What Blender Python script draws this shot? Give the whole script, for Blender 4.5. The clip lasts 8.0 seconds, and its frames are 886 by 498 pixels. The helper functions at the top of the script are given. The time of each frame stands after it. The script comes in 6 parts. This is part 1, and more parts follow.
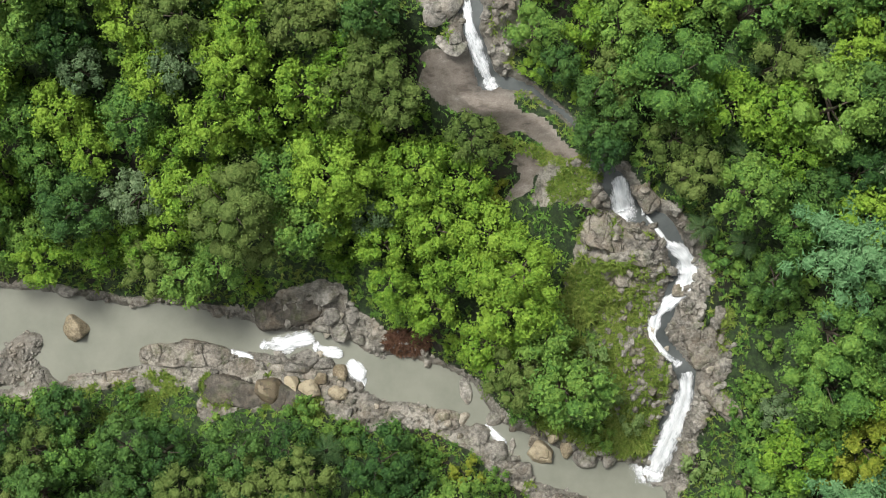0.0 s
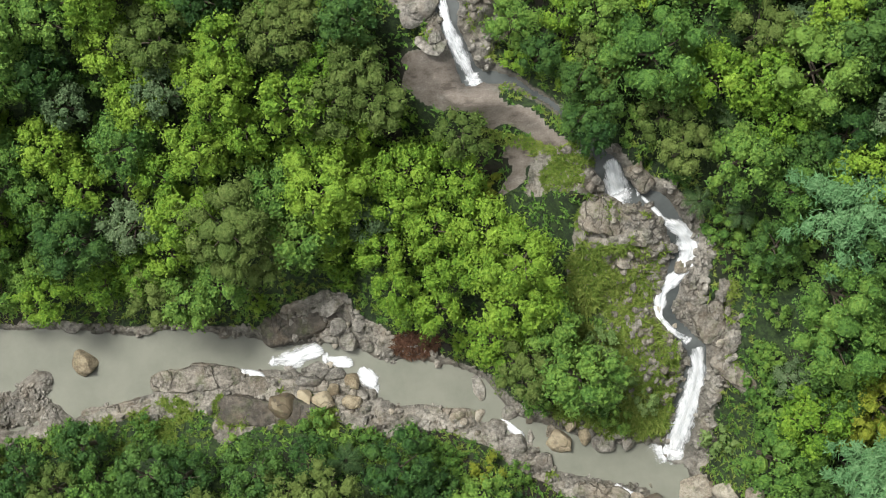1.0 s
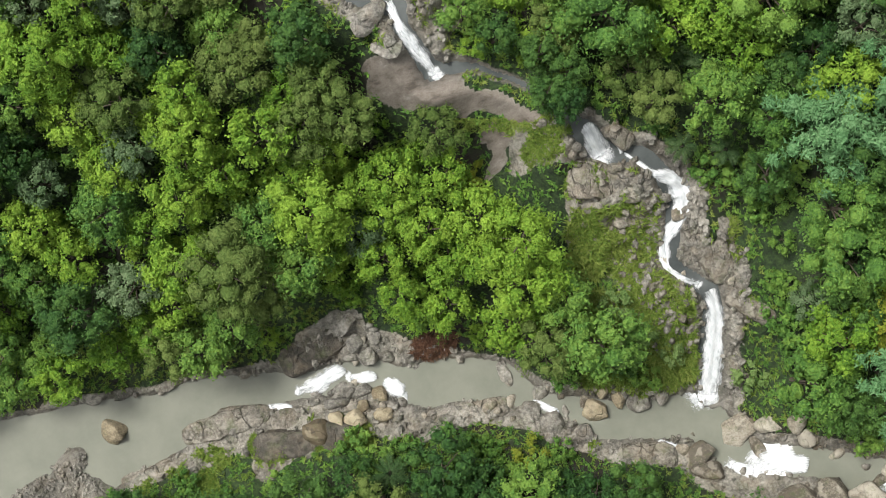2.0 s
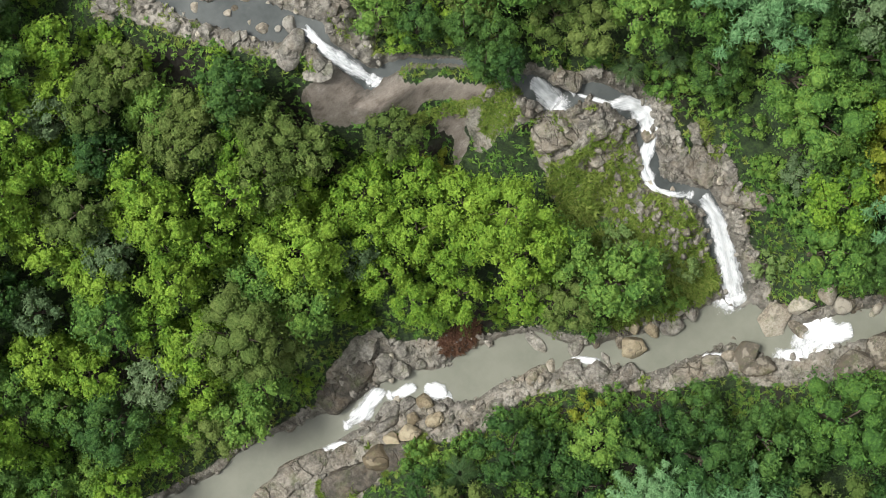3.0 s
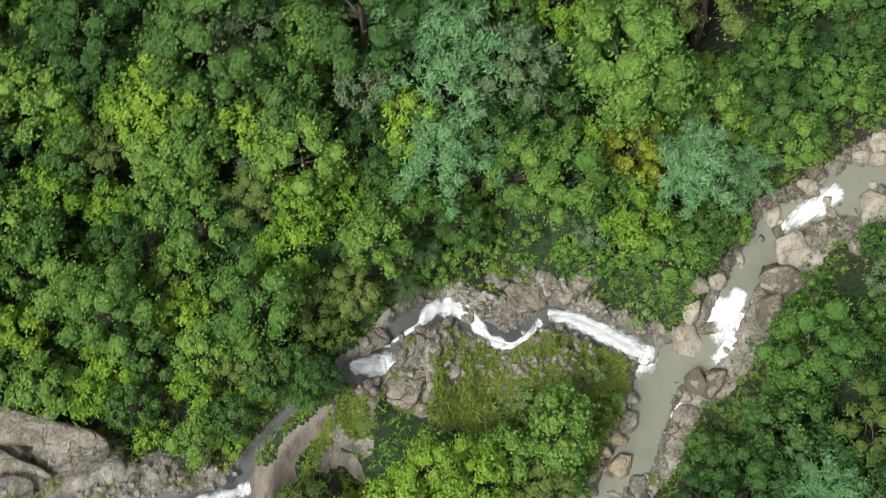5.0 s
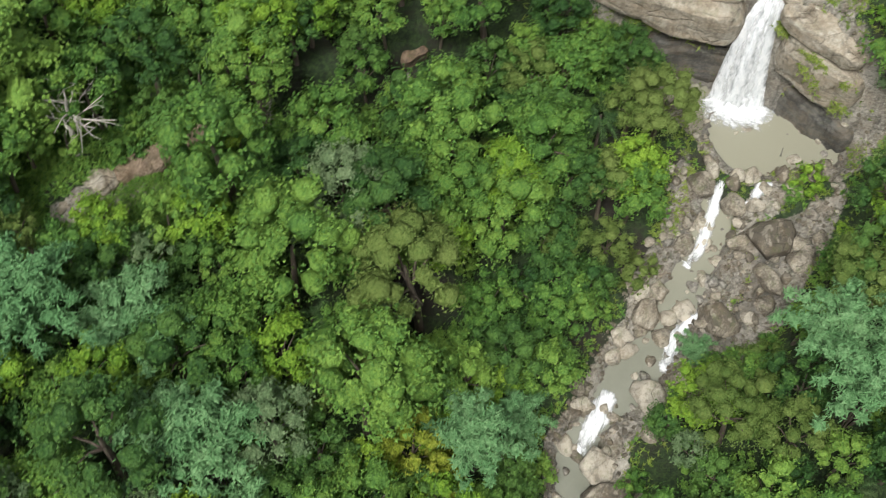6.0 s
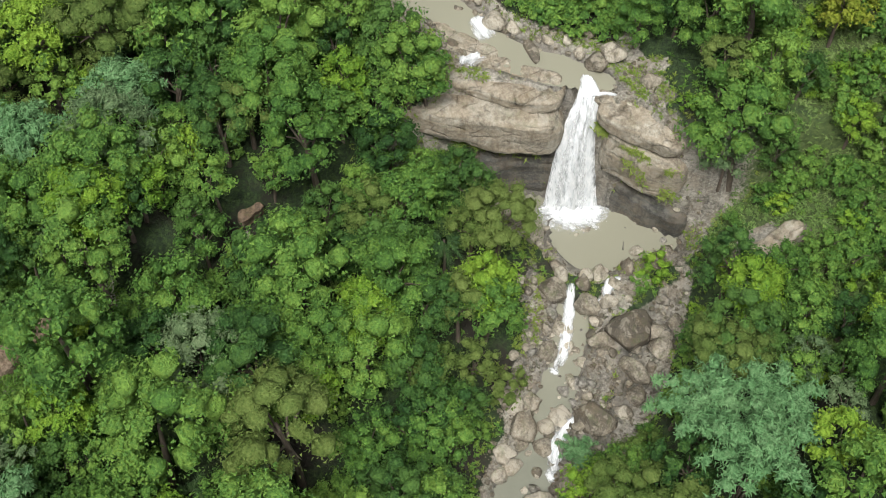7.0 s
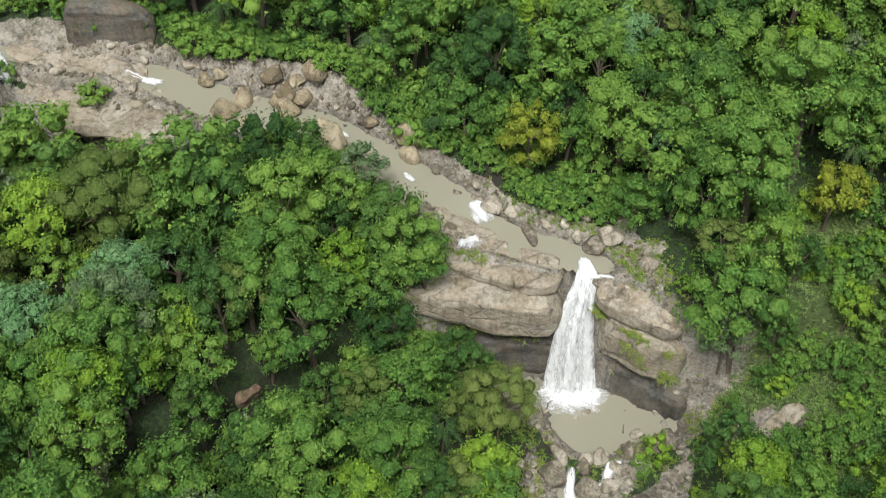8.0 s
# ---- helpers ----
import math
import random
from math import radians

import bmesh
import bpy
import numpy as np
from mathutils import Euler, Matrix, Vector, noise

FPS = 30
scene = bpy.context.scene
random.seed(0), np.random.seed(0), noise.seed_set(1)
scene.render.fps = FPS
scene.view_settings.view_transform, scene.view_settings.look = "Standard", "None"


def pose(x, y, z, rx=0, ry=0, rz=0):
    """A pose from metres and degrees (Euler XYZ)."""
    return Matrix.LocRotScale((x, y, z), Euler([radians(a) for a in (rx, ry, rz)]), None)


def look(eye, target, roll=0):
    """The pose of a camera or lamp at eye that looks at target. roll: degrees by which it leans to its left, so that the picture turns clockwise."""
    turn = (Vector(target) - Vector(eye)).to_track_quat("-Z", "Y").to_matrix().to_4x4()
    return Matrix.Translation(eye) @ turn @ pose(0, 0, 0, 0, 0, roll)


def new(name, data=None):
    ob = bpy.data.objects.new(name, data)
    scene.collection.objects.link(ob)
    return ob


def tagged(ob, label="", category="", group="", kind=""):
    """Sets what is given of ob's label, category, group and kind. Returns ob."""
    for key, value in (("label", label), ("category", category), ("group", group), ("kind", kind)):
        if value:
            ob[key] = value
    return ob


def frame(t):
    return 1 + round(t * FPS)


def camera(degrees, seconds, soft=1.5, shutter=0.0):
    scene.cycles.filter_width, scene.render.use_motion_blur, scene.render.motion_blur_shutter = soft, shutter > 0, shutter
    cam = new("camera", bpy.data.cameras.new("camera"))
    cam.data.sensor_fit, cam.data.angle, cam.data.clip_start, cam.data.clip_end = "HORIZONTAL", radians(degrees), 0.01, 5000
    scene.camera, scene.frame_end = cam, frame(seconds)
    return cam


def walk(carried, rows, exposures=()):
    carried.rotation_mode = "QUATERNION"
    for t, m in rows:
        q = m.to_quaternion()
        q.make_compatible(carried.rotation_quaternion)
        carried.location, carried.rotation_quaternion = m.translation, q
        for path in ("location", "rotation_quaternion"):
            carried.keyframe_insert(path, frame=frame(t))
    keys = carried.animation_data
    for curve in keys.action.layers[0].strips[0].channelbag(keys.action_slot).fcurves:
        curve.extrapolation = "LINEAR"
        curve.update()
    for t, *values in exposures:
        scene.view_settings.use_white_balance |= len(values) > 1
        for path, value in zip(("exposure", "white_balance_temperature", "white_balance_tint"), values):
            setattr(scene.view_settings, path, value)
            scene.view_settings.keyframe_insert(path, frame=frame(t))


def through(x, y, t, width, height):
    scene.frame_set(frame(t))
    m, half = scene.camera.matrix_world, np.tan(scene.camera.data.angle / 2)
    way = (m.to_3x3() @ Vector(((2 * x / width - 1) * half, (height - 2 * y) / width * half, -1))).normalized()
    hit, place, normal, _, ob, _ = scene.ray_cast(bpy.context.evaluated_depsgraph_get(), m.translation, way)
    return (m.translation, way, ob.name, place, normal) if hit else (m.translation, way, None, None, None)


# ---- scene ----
cam = camera(36.90, 8.0, 0.8, 0.09)
PATH = [
    (0, pose(0, 0, 120, 1.54, -1.30, -0.03)),
    (0.5, pose(0, 0, 120, 1.60, -1.23, -2.44)),
    (1, pose(0, 0, 120, 1.64, -1.17, -5.58)),
    (1.5, pose(0, 0, 120, 1.69, -1.08, -9.91)),
    (1.7, pose(0, 0, 120, 1.71, -1.01, -12.71)),
    (2.8, pose(0, 0, 120, 1.67, -0.59, -32.33)),
    (3, pose(0, 0, 120, 1.70, -0.53, -36.44)),
    (3.5, pose(0, 0, 120, 1.66, -0.31, -47.48)),
    (4, pose(0, 0, 120, 1.57, -0.11, -59.93)),
    (4.5, pose(0, 0, 120, 7.06, -0.01, -72.54)),
    (4.7, pose(0, 0, 120, 9.95, 0.02, -77.81)),
    (5.8, pose(0, 0, 120, 25.73, -0.02, -108.05)),
    (6, pose(0, 0, 120, 28.63, -0.02, -113.72)),
    (6.5, pose(0, 0, 120, 34.56, 0.01, -124.97)),
    (7, pose(0, 0, 120, 34.58, 0.01, -125.52)),
    (7.5, pose(0, 0, 120, 36.78, -0.04, -125.51)),
    (8, pose(0, 0, 120, 42.42, -0.11, -125.46)),
]
walk(cam, PATH, ((0, 0.75), (4, 0.71), (6, 0.66), (8, 0.58)))

# ---------------------------------------------------------------- light
SUN_ELEVATION, SUN_AZIMUTH = 62.0, 315.0      # degrees; azimuth from +y clockwise
world = bpy.data.worlds.new("sky")
scene.world = world
world.use_nodes = True
wn = world.node_tree
wn.nodes.clear()
sky = wn.nodes.new("ShaderNodeTexSky")
sky.sky_type = "NISHITA"
sky.sun_disc = False
sky.sun_elevation, sky.sun_rotation = radians(SUN_ELEVATION), radians(SUN_AZIMUTH)
sky.air_density, sky.dust_density, sky.ozone_density = 1.0, 4.0, 1.0
hsv = wn.nodes.new("ShaderNodeHueSaturation")
hsv.inputs["Saturation"].default_value = 0.12   # cloud cover
bgd = wn.nodes.new("ShaderNodeBackground")
bgd.inputs["Strength"].default_value = 0.1
wout = wn.nodes.new("ShaderNodeOutputWorld")
wn.links.new(sky.outputs[0], hsv.inputs["Color"])
wn.links.new(hsv.outputs[0], bgd.inputs["Color"])
wn.links.new(bgd.outputs[0], wout.inputs["Surface"])

sun_data = bpy.data.lights.new("sun", "SUN")
sun_data.energy, sun_data.angle, sun_data.color = 2.45, radians(16), (1.0, 0.97, 0.92)
sun = new("sun", sun_data)
_a, _e = radians(SUN_AZIMUTH), radians(SUN_ELEVATION)
_s = Vector((math.sin(_a) * math.cos(_e), math.cos(_a) * math.cos(_e), math.sin(_e)))
sun.matrix_world = look(_s * 400, (0, 0, 0))


# ---------------------------------------------------------------- materials
def mat(name):
    m = bpy.data.materials.new(name)
    m.use_nodes = True
    nt = m.node_tree
    nt.nodes.clear()
    out = nt.nodes.new("ShaderNodeOutputMaterial")
    bs = nt.nodes.new("ShaderNodeBsdfPrincipled")
    nt.links.new(bs.outputs[0], out.inputs[0])
    return m, nt, bs, out


def tex(nt, kind, scale, detail=4.0, rough=0.6, coord=None, stretch=None):
    n = nt.nodes.new({"noise": "ShaderNodeTexNoise", "voronoi": "ShaderNodeTexVoronoi", "wave": "ShaderNodeTexWave"}[kind])
    n.inputs["Scale"].default_value = scale
    if "Detail" in n.inputs:
        n.inputs["Detail"].default_value = detail
    if kind == "noise":
        n.inputs["Roughness"].default_value = rough
    if coord is None:
        g = nt.nodes.new("ShaderNodeNewGeometry")
        coord = g.outputs["Position"]
    if stretch:
        v = nt.nodes.new("ShaderNodeVectorMath")
        v.operation = "MULTIPLY"
        v.inputs[1].default_value = stretch
        nt.links.new(coord, v.inputs[0])
        coord = v.outputs[0]
    nt.links.new(coord, n.inputs["Vector"])
    return n


def ramp(nt, src, stops):
    r = nt.nodes.new("ShaderNodeValToRGB")
    e = r.color_ramp.elements
    while len(e) < len(stops):
        e.new(0.5)
    for k, (p, c) in enumerate(stops):
        e[k].position, e[k].color = p, (*c, 1) if len(c) == 3 else c
    nt.links.new(src, r.inputs[0])
    return r


def mixc(nt, fac, a, b, mode="MIX"):
    m = nt.nodes.new("ShaderNodeMix")
    m.data_type, m.blend_type = "RGBA", mode
    for sock, val in ((m.inputs[0], fac), (m.inputs[6], a), (m.inputs[7], b)):
        if hasattr(val, "links"):
            nt.links.new(val, sock)
        else:
            sock.default_value = (*val, 1) if isinstance(val, tuple) else val
    return m.outputs[2]


def mth(nt, op, a, b=0.0, clamp=False):
    m = nt.nodes.new("ShaderNodeMath")
    m.operation, m.use_clamp = op, clamp
    for sock, val in ((m.inputs[0], a), (m.inputs[1], b)):
        if hasattr(val, "links"):
            nt.links.new(val, sock)
        else:
            sock.default_value = val
    return m.outputs[0]


def bump(nt, bs, height, strength=0.5, dist=0.1):
    b = nt.nodes.new("ShaderNodeBump")
    b.inputs["Strength"].default_value, b.inputs["Distance"].default_value = strength, dist
    nt.links.new(height, b.inputs["Height"])
    nt.links.new(b.outputs[0], bs.inputs["Normal"])


def attr(nt, name):
    a = nt.nodes.new("ShaderNodeAttribute")
    a.attribute_name = name
    return a.outputs["Fac"]


def leaf_material(name, dark, mid, light, rough=0.48, through=0.15):
    """Foliage: hue from tree to tree, and from leaf to leaf."""
    m, nt, bs, out = mat(name)
    oi = nt.nodes.new("ShaderNodeObjectInfo")
    ge = nt.nodes.new("ShaderNodeNewGeometry")
    tree = mth(nt, "FRACT", mth(nt, "ADD", oi.outputs["Random"], attr(nt, "tint")))
    leafv = ge.outputs["Random Per Island"]
    grain = tex(nt, "noise", 7.0, 5, 0.75)
    f = mth(nt, "ADD", mth(nt, "MULTIPLY", tree, 0.46), mth(nt, "MULTIPLY", leafv, 0.36))
    f = mth(nt, "ADD", f, mth(nt, "MULTIPLY", grain.outputs["Fac"], 0.3))
    cell = tex(nt, "voronoi", 4.6)
    split = nt.nodes.new("ShaderNodeSeparateColor")
    nt.links.new(cell.outputs["Color"], split.inputs[0])
    f = mth(nt, "ADD", f, mth(nt, "MULTIPLY", split.outputs[0], 0.34))
    f = mth(nt, "ADD", f, mth(nt, "MULTIPLY", attr(nt, "lobe"), 0.22))
    f = mth(nt, "SUBTRACT", f, 0.24)
    bump(nt, bs, mth(nt, "SUBTRACT", mth(nt, "MULTIPLY", split.outputs[1], 0.6), cell.outputs["Distance"]), 0.7, 0.16)
    r = ramp(nt, f, [(0.05, dark), (0.5, mid), (0.97, light)])
    nt.links.new(r.outputs[0], bs.inputs["Base Color"])
    bs.inputs["Roughness"].default_value = rough
    bs.inputs["Specular IOR Level"].default_value = 0.28
    tr = nt.nodes.new("ShaderNodeBsdfTranslucent")
    warm = mixc(nt, 0.5, r.outputs[0], (0.16, 0.26, 0.03), "MIX")
    nt.links.new(warm, tr.inputs[0])
    ms = nt.nodes.new("ShaderNodeMixShader")
    ms.inputs[0].default_value = through
    nt.links.new(bs.outputs[0], ms.inputs[1])
    nt.links.new(tr.outputs[0], ms.inputs[2])
    nt.links.new(ms.outputs[0], out.inputs[0])
    return m


LEAF_BROAD = leaf_material("leaf_broad", (0.024, 0.078, 0.018), (0.09, 0.205, 0.038), (0.2, 0.34, 0.06))
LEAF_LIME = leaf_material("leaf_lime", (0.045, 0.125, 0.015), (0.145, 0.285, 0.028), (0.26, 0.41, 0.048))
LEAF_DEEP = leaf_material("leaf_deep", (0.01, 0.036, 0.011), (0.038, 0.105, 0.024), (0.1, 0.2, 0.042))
LEAF_YELLOW = leaf_material("leaf_yellow", (0.11, 0.17, 0.018), (0.2, 0.26, 0.026), (0.33, 0.36, 0.05))
LEAF_PALE = leaf_material("leaf_pale", (0.06, 0.12, 0.05), (0.12, 0.195, 0.085), (0.2, 0.28, 0.14), 0.6)
LEAF_BAMBOO = leaf_material("leaf_bamboo", (0.06, 0.165, 0.06), (0.12, 0.27, 0.105), (0.21, 0.38, 0.17), 0.5)
LEAF_OLIVE = leaf_material("leaf_olive", (0.05, 0.1, 0.018), (0.095, 0.155, 0.032), (0.16, 0.22, 0.055), 0.6)
LEAF_PALM = leaf_material("leaf_palm", (0.022, 0.06, 0.018), (0.045, 0.1, 0.03), (0.1, 0.15, 0.06), 0.45)
LEAF_GRASS = leaf_material("leaf_grass", (0.08, 0.155, 0.022), (0.165, 0.255, 0.04), (0.28, 0.34, 0.08), 0.6)
LEAF_FERN = leaf_material("leaf_fern", (0.08, 0.16, 0.04), (0.16, 0.26, 0.075), (0.25, 0.35, 0.12), 0.6)
LEAF_RUST = leaf_material("leaf_rust", (0.05, 0.022, 0.015), (0.09, 0.04, 0.025), (0.15, 0.08, 0.05), 0.7)


def bark_material(name, a, b):
    m, nt, bs, out = mat(name)
    n = tex(nt, "noise", 3.0, 6, 0.7, stretch=(1, 1, 0.2))
    r = ramp(nt, n.outputs["Fac"], [(0.3, a), (0.7, b)])
    nt.links.new(r.outputs[0], bs.inputs["Base Color"])
    bs.inputs["Roughness"].default_value = 0.85
    bump(nt, bs, n.outputs["Fac"], 0.6, 0.05)
    return m


BARK = bark_material("bark", (0.05, 0.038, 0.028), (0.16, 0.13, 0.1))
DEADWOOD = bark_material("dead_wood", (0.3, 0.28, 0.25), (0.5, 0.47, 0.42))


def rock_material(name, dark, mid, light, moss=0.35, scale=1.0, strata=0.0, local=False, cracks=0.25, joints=0.0):
    """Weathered sandstone: mottled, cracked, stained, with moss on the flatter parts."""
    m, nt, bs, out = mat(name)
    geo = nt.nodes.new("ShaderNodeNewGeometry")
    if local:
        oi = nt.nodes.new("ShaderNodeObjectInfo")
        va = nt.nodes.new("ShaderNodeVectorMath")
        va.operation = "ADD"
        nt.links.new(geo.outputs["Position"], va.inputs[0])
        nt.links.new(oi.outputs["Random"], va.inputs[1])
        co = va.outputs[0]
    else:
        co = geo.outputs["Position"]
    big = tex(nt, "noise", 0.28 * scale, 5, 0.6, co)
    fine = tex(nt, "noise", 3.4 * scale, 10, 0.78, co)
    f = mth(nt, "ADD", mth(nt, "MULTIPLY", big.outputs["Fac"], 0.4), mth(nt, "MULTIPLY", fine.outputs["Fac"], 0.6))
    if local:
        f = mth(nt, "ADD", f, mth(nt, "MULTIPLY", mth(nt, "SUBTRACT", oi.outputs["Random"], 0.5), 0.28))
    r = ramp(nt, f, [(0.4, dark), (0.5, mid), (0.6, light)])
    col = r.outputs[0]
    streak = tex(nt, "noise", 0.9, 5, 0.65, co, (1.6, 1.6, 0.12))
    col = mixc(nt, mth(nt, "MULTIPLY", ramp(nt, streak.outputs["Fac"], [(0.5, (0, 0, 0)), (0.66, (1, 1, 1))]).outputs[0], 0.55), col, (0.035, 0.035, 0.03))
    crack = tex(nt, "noise", 0.3 * scale, 1.5, 0.4, co, (1.0, 0.55, 1.0 + 2.0 * strata))
    l1 = mth(nt, "ABSOLUTE", mth(nt, "SUBTRACT", crack.outputs["Fac"], 0.5))
    wob = ramp(nt, l1, [(0.0, (0, 0, 0)), (0.008, (1, 1, 1))])
    col = mixc(nt, mth(nt, "MULTIPLY", mth(nt, "SUBTRACT", 1.0, wob.outputs[0]), cracks), col, (0.045, 0.042, 0.035))
    patch = tex(nt, "noise", 0.85 * scale, 2, 0.5, co)
    col = mixc(nt, mth(nt, "MULTIPLY", ramp(nt, patch.outputs["Fac"], [(0.55, (0, 0, 0)), (0.63, (1, 1, 1))]).outputs[0], 0.45), col, light)
    stain = tex(nt, "noise", 0.5, 4, 0.65, co)
    col = mixc(nt, mth(nt, "MULTIPLY", ramp(nt, stain.outputs["Fac"], [(0.48, (0, 0, 0)), (0.66, (1, 1, 1))]).outputs[0], 0.3), col, (0.19, 0.135, 0.075))
    if joints:
        wv = nt.nodes.new("ShaderNodeVectorMath")
        wv.operation = "MULTIPLY_ADD"
        wv.inputs[1].default_value = (0.9, 0.9, 0.9)
        nt.links.new(tex(nt, "noise", 0.9, 3, 0.6, co).outputs["Color"], wv.inputs[0])
        nt.links.new(co, wv.inputs[2])
        vor = tex(nt, "voronoi", 0.62 * scale, coord=wv.outputs[0], stretch=(1.0, 0.6, 1.6))
        vor.feature = "DISTANCE_TO_EDGE"
        line = ramp(nt, vor.outputs["Distance"], [(0.0, (1, 1, 1)), (0.045, (0, 0, 0))]).outputs[0]
        gate = ramp(nt, tex(nt, "noise", 0.35, 3, 0.6, co).outputs["Fac"], [(0.42, (0, 0, 0)), (0.6, (1, 1, 1))]).outputs[0]
        line = mth(nt, "MULTIPLY", line, gate)
        if name == "ground":
            line = mth(nt, "MULTIPLY", line, mth(nt, "SUBTRACT", 1.0, attr(nt, "slab")))
        col = mixc(nt, mth(nt, "MULTIPLY", line, joints), col, (0.035, 0.032, 0.026))
    if strata:
        lay = tex(nt, "noise", 1.6, 3, 0.6, co, (0.12, 0.12, 1.5))
        col = mixc(nt, mth(nt, "MULTIPLY", ramp(nt, lay.outputs["Fac"], [(0.4, (0, 0, 0)), (0.6, (1, 1, 1))]).outputs[0], 0.35 * strata), col, (0.33, 0.25, 0.16))
    sp = nt.nodes.new("ShaderNodeSeparateXYZ")
    nt.links.new(geo.outputs["Normal"], sp.inputs[0])
    mo = tex(nt, "noise", 0.7 * scale, 6, 0.7, co)
    flat = ramp(nt, sp.outputs[2], [(0.35, (0, 0, 0)), (0.8, (1, 1, 1))])
    mm = mth(nt, "MULTIPLY", flat.outputs[0], ramp(nt, mo.outputs["Fac"], [(0.52, (0, 0, 0)), (0.66, (1, 1, 1))]).outputs[0])
    col = mixc(nt, mth(nt, "MULTIPLY", mm, moss), col, (0.085, 0.12, 0.03))
    nt.links.new(col, bs.inputs["Base Color"])
    bs.inputs["Roughness"].default_value = 0.75
    h = mth(nt, "ADD", mth(nt, "MULTIPLY", fine.outputs["Fac"], 0.6), mth(nt, "MULTIPLY", wob.outputs[0], cracks))
    if joints:
        h = mth(nt, "SUBTRACT", h, mth(nt, "MULTIPLY", line, joints))
    bump(nt, bs, h, 1.0, 0.3)
    return m, nt, bs, col


ROCK_GREY = rock_material("rock_grey", (0.095, 0.09, 0.078), (0.235, 0.222, 0.192), (0.42, 0.4, 0.35), 0.3, joints=0.4)[0]
ROCK_SMOOTH = rock_material("rock_smooth", (0.08, 0.073, 0.06), (0.22, 0.202, 0.168), (0.4, 0.375, 0.32), 0.4, 1.2, strata=0.3, cracks=0.2, joints=0.75)[0]
ROCK_TAN = rock_material("rock_tan", (0.15, 0.12, 0.075), (0.29, 0.24, 0.155), (0.43, 0.37, 0.255), 0.3, 1.3, local=True)[0]
ROCK_BROWN = rock_material("boulder_rock", (0.125, 0.108, 0.082), (0.3, 0.268, 0.21), (0.48, 0.44, 0.36), 0.45, 1.3, local=True)[0]
ROCK_CLIFF = rock_material("rock_cliff", (0.16, 0.14, 0.108), (0.31, 0.28, 0.22), (0.46, 0.43, 0.36), 0.3, 0.7, strata=0.8, joints=0.5)[0]
ROCK_RUST = rock_material("rock_rust", (0.06, 0.042, 0.028), (0.15, 0.1, 0.065), (0.26, 0.19, 0.13), 0.3, 1.0)[0]
ROCK_DULL = rock_material("rock_dull", (0.03, 0.027, 0.022), (0.085, 0.075, 0.06), (0.17, 0.152, 0.125), 0.35, 0.9, joints=0.4)[0]
ROCK_EARTH = rock_material("rock_earth", (0.1, 0.07, 0.046), (0.22, 0.16, 0.11), (0.36, 0.285, 0.21), 0.35, 1.4, strata=0.5, joints=0.6)[0]
# the darkest rock; under the overhang its colour stands in for shade
ROCK_DARK = rock_material("rock_dark", (0.035, 0.036, 0.034), (0.085, 0.085, 0.078), (0.16, 0.155, 0.135), 0.3, 0.8, strata=0.4)[0]


def ground_material():
    m, nt, bs, col = rock_material("ground", (0.1, 0.093, 0.078), (0.255, 0.238, 0.2), (0.44, 0.415, 0.36), 0.25, cracks=0.0, joints=0.3)
    n1 = tex(nt, "noise", 2.2, 10, 0.8)
    n2 = tex(nt, "noise", 0.13, 4, 0.6)
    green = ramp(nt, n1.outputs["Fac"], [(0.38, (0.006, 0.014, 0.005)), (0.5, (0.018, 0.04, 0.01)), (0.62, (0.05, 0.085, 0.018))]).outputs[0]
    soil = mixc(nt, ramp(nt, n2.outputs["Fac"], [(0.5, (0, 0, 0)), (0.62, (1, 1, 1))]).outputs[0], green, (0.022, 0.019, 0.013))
    edge = mth(nt, "ADD", attr(nt, "rock"), mth(nt, "MULTIPLY", mth(nt, "SUBTRACT", n1.outputs["Fac"], 0.5), 1.1))
    fac = ramp(nt, edge, [(0.42, (0, 0, 0)), (0.56, (1, 1, 1))]).outputs[0]
    grit = tex(nt, "noise", 9.0, 8, 0.8)
    wash = tex(nt, "noise", 0.5, 6, 0.7, stretch=(1.0, 2.4, 1.0))
    worn = ramp(nt, wash.outputs["Fac"], [(0.36, (0.105, 0.088, 0.072)), (0.47, (0.225, 0.195, 0.165)), (0.6, (0.28, 0.25, 0.215)), (0.7, (0.4, 0.37, 0.33))]).outputs[0]
    worn = mixc(nt, ramp(nt, grit.outputs["Fac"], [(0.4, (0, 0, 0)), (0.62, (0.55, 0.55, 0.55))]).outputs[0], worn, (0.12, 0.1, 0.075))
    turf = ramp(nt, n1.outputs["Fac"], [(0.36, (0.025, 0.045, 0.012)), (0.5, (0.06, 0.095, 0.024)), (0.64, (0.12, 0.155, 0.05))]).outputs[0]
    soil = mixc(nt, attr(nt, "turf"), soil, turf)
    rocky = mixc(nt, attr(nt, "slab"), col, worn)
    wet = mixc(nt, attr(nt, "wet"), rocky, mixc(nt, 0.45, rocky, (0.03, 0.03, 0.026)))
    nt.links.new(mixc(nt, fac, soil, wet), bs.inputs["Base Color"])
    nt.links.new(mth(nt, "SUBTRACT", 0.85, mth(nt, "MULTIPLY", attr(nt, "wet"), 0.5)), bs.inputs["Roughness"])
    return m


GROUND = ground_material()


